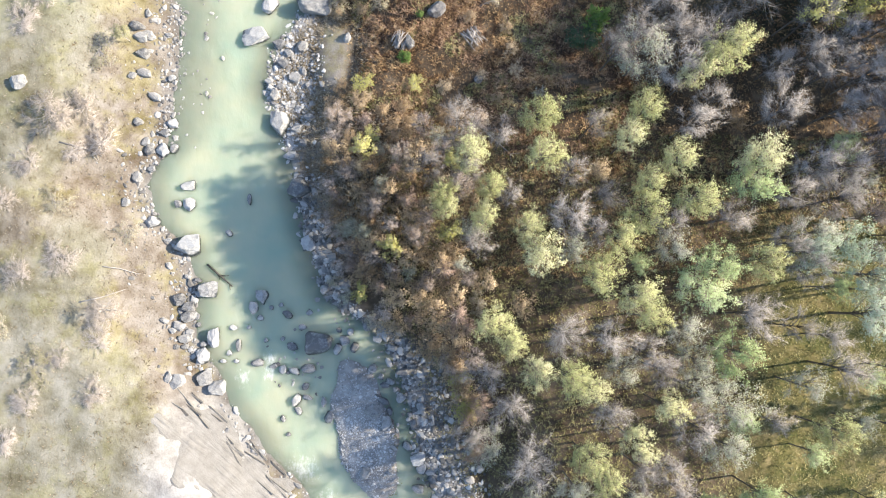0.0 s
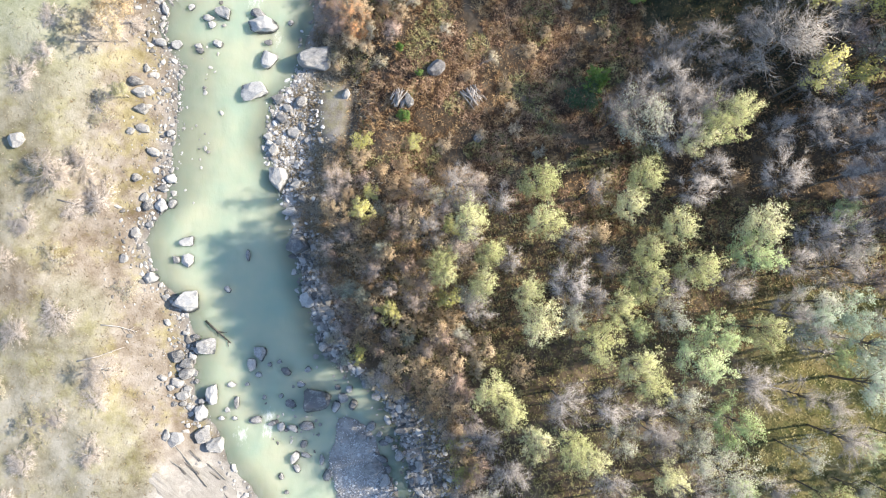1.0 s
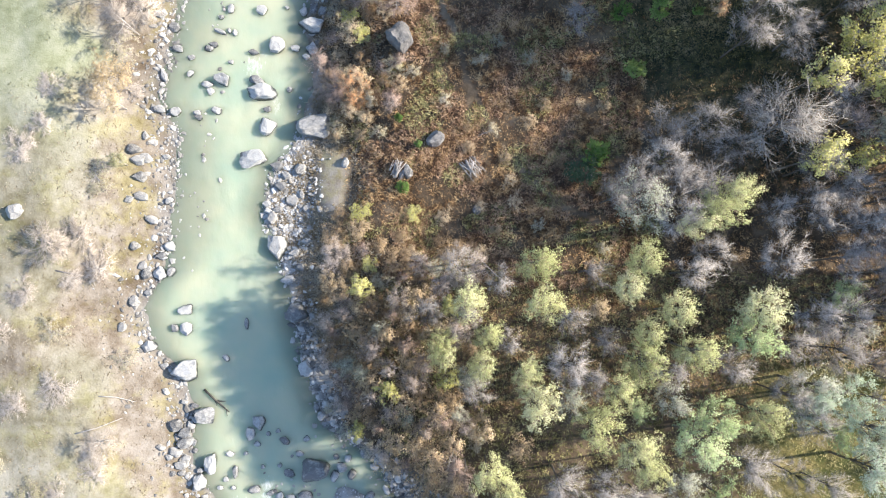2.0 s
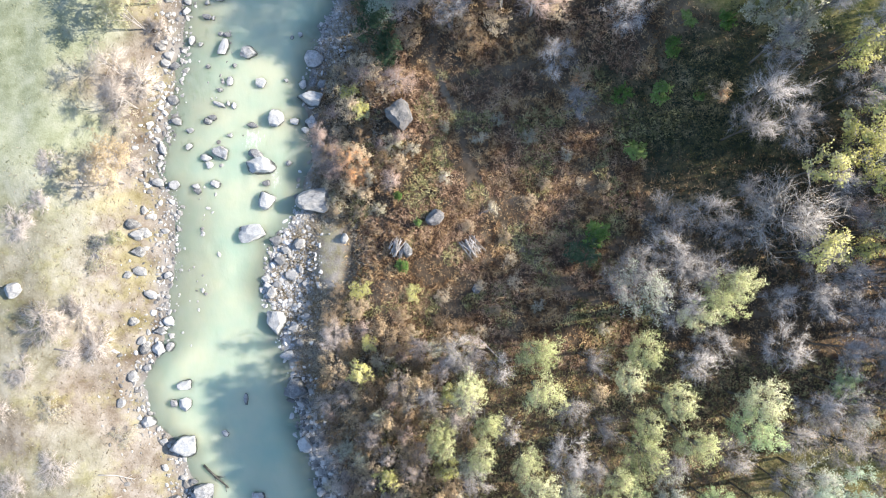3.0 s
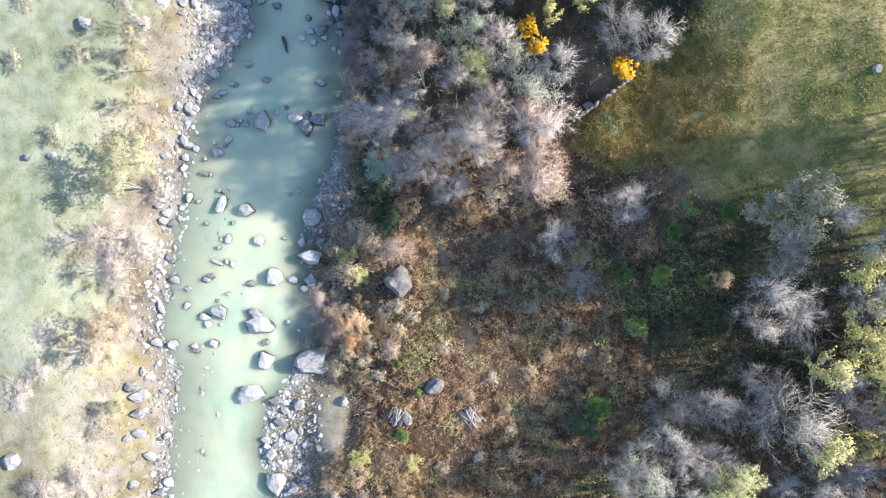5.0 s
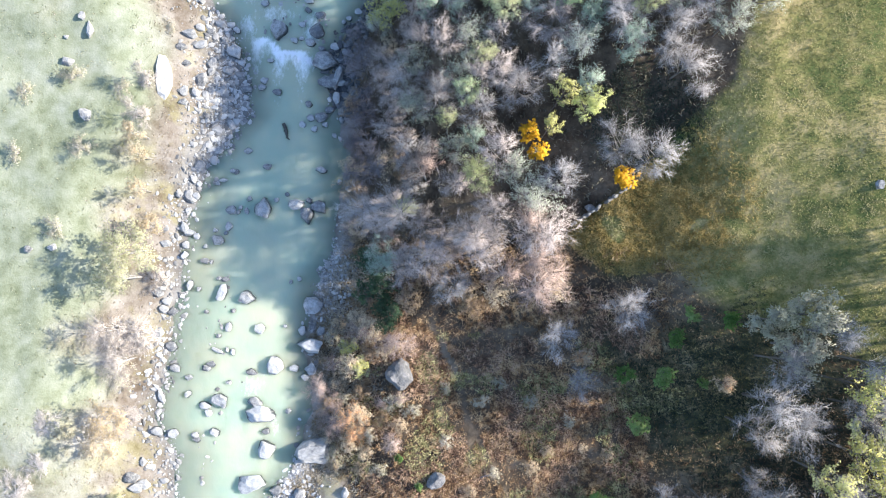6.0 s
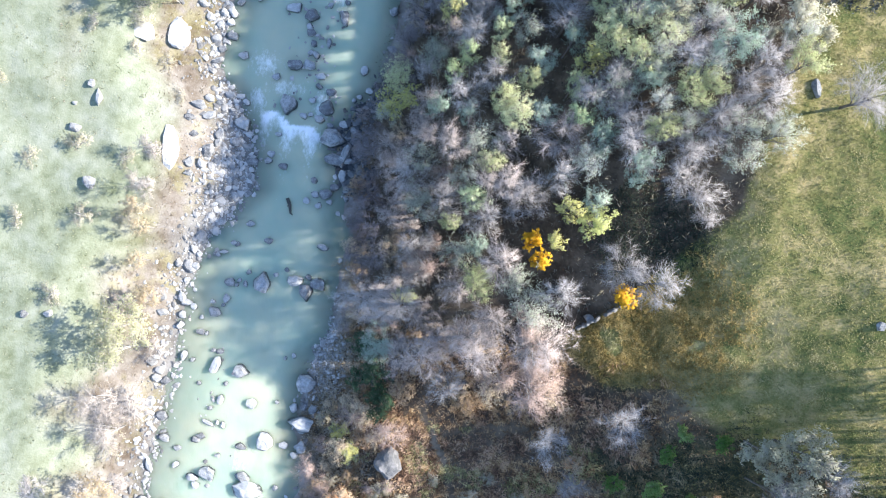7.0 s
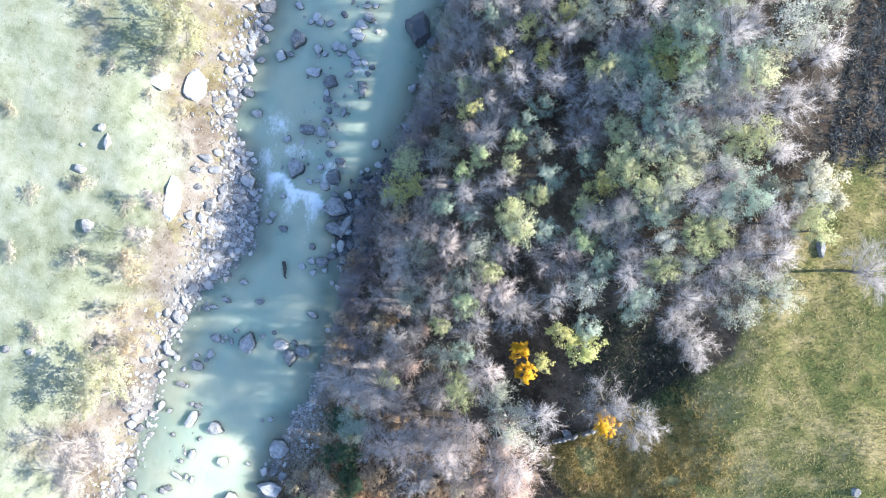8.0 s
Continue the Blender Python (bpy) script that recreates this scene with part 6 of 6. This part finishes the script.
blades("dead_stalks", "flattened purple-brown stalks on the terrace", "dead stalks", GRASS["stalk"], 9000,
       in_zone(-7, 16, 12, 40, lambda rng, x, y: zone_at(x, y)[1] > 0.5 and hollow(x, y) < 0.4 and patchy(x, y, 3.5, 0.0) and trail_at(x, y) < 0.3), 0.5, 0.036, 0.85, 21, 5)
blades("bracken_clumps", "clumps of golden-brown dead bracken", "bracken", GRASS["terrace"], 8000,
       in_zone(-7, 16, 10, 43, lambda rng, x, y: zone_at(x, y)[1] > 0.5 and hollow(x, y) < 0.4 and patchy(x + 40, y, 2.6, 0.05) and trail_at(x, y) < 0.3), 0.48, 0.04, 0.8, 22, 5)
blades("terrace_grass", "olive tufts of grass among the bracken", "grass", GRASS["wood"], 5000,
       in_zone(-8, 18, 10, 36, lambda rng, x, y: zone_at(x, y)[1] > 0.5 and patchy(x, y + 60, 3.0, 0.12)), 0.45, 0.05, 0.8, 23)
blades("meadow_bracken", "golden-brown grass and bracken along the edge of the meadow", "bracken", GRASS["golden"], 14000,
       in_zone(6, 25, 36, 58, lambda rng, x, y: zone_at(x, y)[0] > 0.3 and math.hypot((x - 13.5) / 8, (y - 45.5) / 7) < 0.35 + 0.6 * rng.random() and patchy(x, y, 2.6, -0.3)), 0.34, 0.022, 0.8, 24)


# ---- bedrock, driftwood and walls ----
def bedrock_ledge():
    """Pale layered bedrock that dips into the river: a ribbed sheet with loose plates on it."""
    along = Vector((0.77, -0.64, 0))
    across = Vector((0.64, 0.77, 0))
    origin = Vector((-17.2, -14.6, 0))
    us, vs = np.arange(-8.5, 9.01, 0.16), np.arange(-3.4, 3.41, 0.09)
    verts, faces = [], []
    for u in us:
        for v in vs:
            p = origin + along * float(u) + across * float(v)
            ribs = abs(noise.noise(Vector((u * 0.35, v * 2.2, 1)))) * 0.11 + abs(noise.noise(Vector((u * 0.4, v * 6.0, 4)))) * 0.06
            ribs *= 0.3 + ease(0.4 + 2.2 * noise.noise(Vector((u * 0.35, v * 0.5, 3))))
            rim = 1.25 - (float(u) / 8.2) ** 2 - (float(v) / 3.1) ** 2 + 1.0 * noise.noise(Vector((u * 0.45, v * 0.55, 8)))
            verts.append((p.x, p.y, ground_z(p.x, p.y) - 0.30 + (0.34 + ribs) * ease(rim * 1.1)))
    w = len(vs)
    for i in range(len(us) - 1):
        faces += [(i * w + j, (i + 1) * w + j, (i + 1) * w + j + 1, i * w + j + 1) for j in range(w - 1)]
    ledge = tagged(new("bedrock_ledge", mesh_of("bedrock_ledge", verts, faces, [LEDGE])), "pale ribbed bedrock ledge sloping into the river", "rock ledge")
    rng = random.Random(31)
    for _ in range(22):
        u, v = rng.uniform(-6, 7.5), rng.uniform(0.9, 2.8)
        p = origin + along * u + across * v
        bm = bmesh.new()
        bmesh.ops.create_cube(bm, size=1.0)
        for q in bm.verts:
            q.co += Vector((rng.uniform(-0.12, 0.12), rng.uniform(-0.2, 0.2), rng.uniform(-0.15, 0.15)))
        me = bpy.data.meshes.new("plate")
        bm.to_mesh(me)
        bm.free()
        me.materials.append(LEDGE)
        plate = new("plate", me)
        plate.parent = ledge
        plate.matrix_basis = pose(p.x, p.y, ground_z(p.x, p.y) + 0.09, rng.uniform(4, 12), rng.uniform(-4, 4), -39.7 + rng.gauss(0, 7)) @ Matrix.Diagonal(
            (rng.uniform(0.9, 2.6), rng.uniform(0.06, 0.16), rng.uniform(0.05, 0.10), 1))


bedrock_ledge()

slab = rock_mesh(4, 4)
slab.materials[0] = PALE_ROCK
pale_slab = tagged(new("rock_slab", slab), "long white rock slab on the dry bank", "rock")
pale_slab.matrix_basis = pose(-25.4, 56.3, ground_z(-25.4, 56.3) - 0.05, 0, 0, 97) @ Matrix.Diagonal((2.0, 0.78, 0.45, 1))


def stick(verts, faces, a, b, radius, rng, bend=0.06):
    a, b = Vector(a), Vector(b)
    n = (b - a).length
    mid = a.lerp(b, 0.5) + Vector((rng.uniform(-bend, bend), rng.uniform(-bend, bend), rng.uniform(0, bend))) * n
    tube(verts, faces, [a, a.lerp(mid, 0.6), mid, mid.lerp(b, 0.5), b], [radius, radius * 0.95, radius * 0.85, radius * 0.7, radius * 0.45], 6)


def log(name, label, a, b, radius, material, seed, category="log"):
    """A fallen stem with a few broken side branches."""
    rng = random.Random(seed)
    verts, faces = [], []
    a, b = Vector((*a, rough_ground(*a))), Vector((*b, rough_ground(*b)))
    a.z, b.z = max(a.z, water_z(a.y)) + radius * 0.5, max(b.z, water_z(b.y)) + radius * 0.5
    stick(verts, faces, a, b, radius, rng)
    trunk = tagged(new(name, mesh_of(name, [tuple(v) for v in verts], faces, [material], smooth=True)), label, category)
    for _ in range(5):
        verts, faces = [], []
        p = a.lerp(b, rng.uniform(0.3, 0.95))
        d = (b - a) * rng.uniform(0.10, 0.22)
        q = p + d + Vector((-d.y, d.x, 0)) * rng.choice((-1, 1)) * rng.uniform(0.4, 1.0) + Vector((0, 0, 0.05))
        stick(verts, faces, p, q, radius * 0.4, rng)
        new("branch", mesh_of("branch", [tuple(v) for v in verts], faces, [material], smooth=True)).parent = trunk
    return trunk


log("drift_log", "dark waterlogged branch lying in the river", (-19.5, 1.8), (-17.2, 0.0), 0.10, WET_WOOD, 1)
log("drift_log", "short dark waterlogged log lying in the river", (-15.5, 53.2), (-15.1, 51.9), 0.16, WET_WOOD, 2)
log("fallen_branch", "bleached fallen branch in dry bracken", (3.3, 14.2), (6.2, 11.7), 0.045, DRIFTWOOD, 3)
log("fallen_branch", "bleached bent branch on the wooded bank", (-4.6, 42.6), (-2.6, 40.6), 0.07, DRIFTWOOD, 4)
log("fallen_branch", "bleached fallen branch in dry bracken", (2.9, 24.2), (4.1, 24.7), 0.06, DRIFTWOOD, 5)
log("fallen_branch", "thin bleached branch on the dry bank", (-31.6, 11.4), (-28.6, 10.6), 0.06, DRIFTWOOD, 6)
log("fallen_branch", "thin bleached branch on the dry bank", (-28.8, -1.8), (-25.6, -0.6), 0.06, DRIFTWOOD, 7)
log("fallen_branch", "thin bleached branch on the dry bank", (-27.4, 1.2), (-24.8, 0.7), 0.05, DRIFTWOOD, 8)


def wood_pile(x, y, turn, fan, count, length, label, seed):
    """A heap of bleached sticks; fan is their spread in degrees."""
    rng = random.Random(seed)
    heap = tagged(new("stick_pile"), label, "wood pile", "heaps of sticks")
    heap.matrix_basis = pose(x, y, rough_ground(x, y) - 0.03)
    for k in range(count):
        a = radians(turn + rng.gauss(0, fan))
        side = rng.gauss(0, 0.32)
        z = 0.08 + 0.35 * rng.random() * (1 - min(abs(side), 0.9))
        c, s, n = math.cos(a), math.sin(a), length * rng.uniform(0.6, 1.1) / 2
        o = Vector((-math.sin(radians(turn)) * side, math.cos(radians(turn)) * side, z))
        verts, faces = [], []
        stick(verts, faces, o - Vector((c, s, 0.03)) * n, o + Vector((c, s, 0.05)) * n, rng.uniform(0.03, 0.06), rng)
        new("stick", mesh_of("stick", [tuple(v) for v in verts], faces, [DRIFTWOOD], smooth=True)).parent = heap
    return heap


wood_pile(-3.5, 21.1, 62, 16, 26, 1.6, "square heap of bleached cut sticks beside pale rock", 1)
wood_pile(2.5, 21.4, -52, 14, 24, 1.8, "fan-shaped heap of bleached branches in bracken", 2)
rock(-2.75, 21.0, 0.8, 1.2)


def stone_wall(a, b, seed):
    """A low dry-stone wall of single stones."""
    rng = random.Random(seed)
    a, b = Vector(a), Vector(b)
    wall = tagged(new("stone_wall"), "low pale dry-stone wall along the meadow edge", "wall")
    wall.matrix_basis = pose(a.x, a.y, rough_ground(a.x, a.y))
    turn = math.degrees(math.atan2(b.y - a.y, b.x - a.x))
    n = int((b - a).length / 0.36)
    shared = [rock_mesh(s, 2) for s in range(40, 44)]
    for me in shared:
        me.materials[0] = LEDGE
    for k in range(n):
        for course in range(2):
            if rng.random() < 0.25:
                continue
            p = a.lerp(b, (k + 0.5 * course + rng.uniform(-0.1, 0.1)) / n)
            ob = new("wall_stone", rng.choice(shared))
            ob.parent = wall
            ob.matrix_basis = pose(p.x - a.x, p.y - a.y, rough_ground(p.x, p.y) - rough_ground(a.x, a.y) + 0.16 + 0.26 * course, 0, 0, turn + rng.uniform(-14, 14)) @ Matrix.Diagonal(
                (rng.uniform(0.14, 0.26), rng.uniform(0.10, 0.17), 0.10, 1))


stone_wall((8.7, 44.7), (12.4, 47.5), 6)
rock(27.4, 47.6, 0.55, 0.6)
rock(21.4, 62.3, 0.5, 1.2)
rock(9.9, 45.9, 0.7, 0.6)
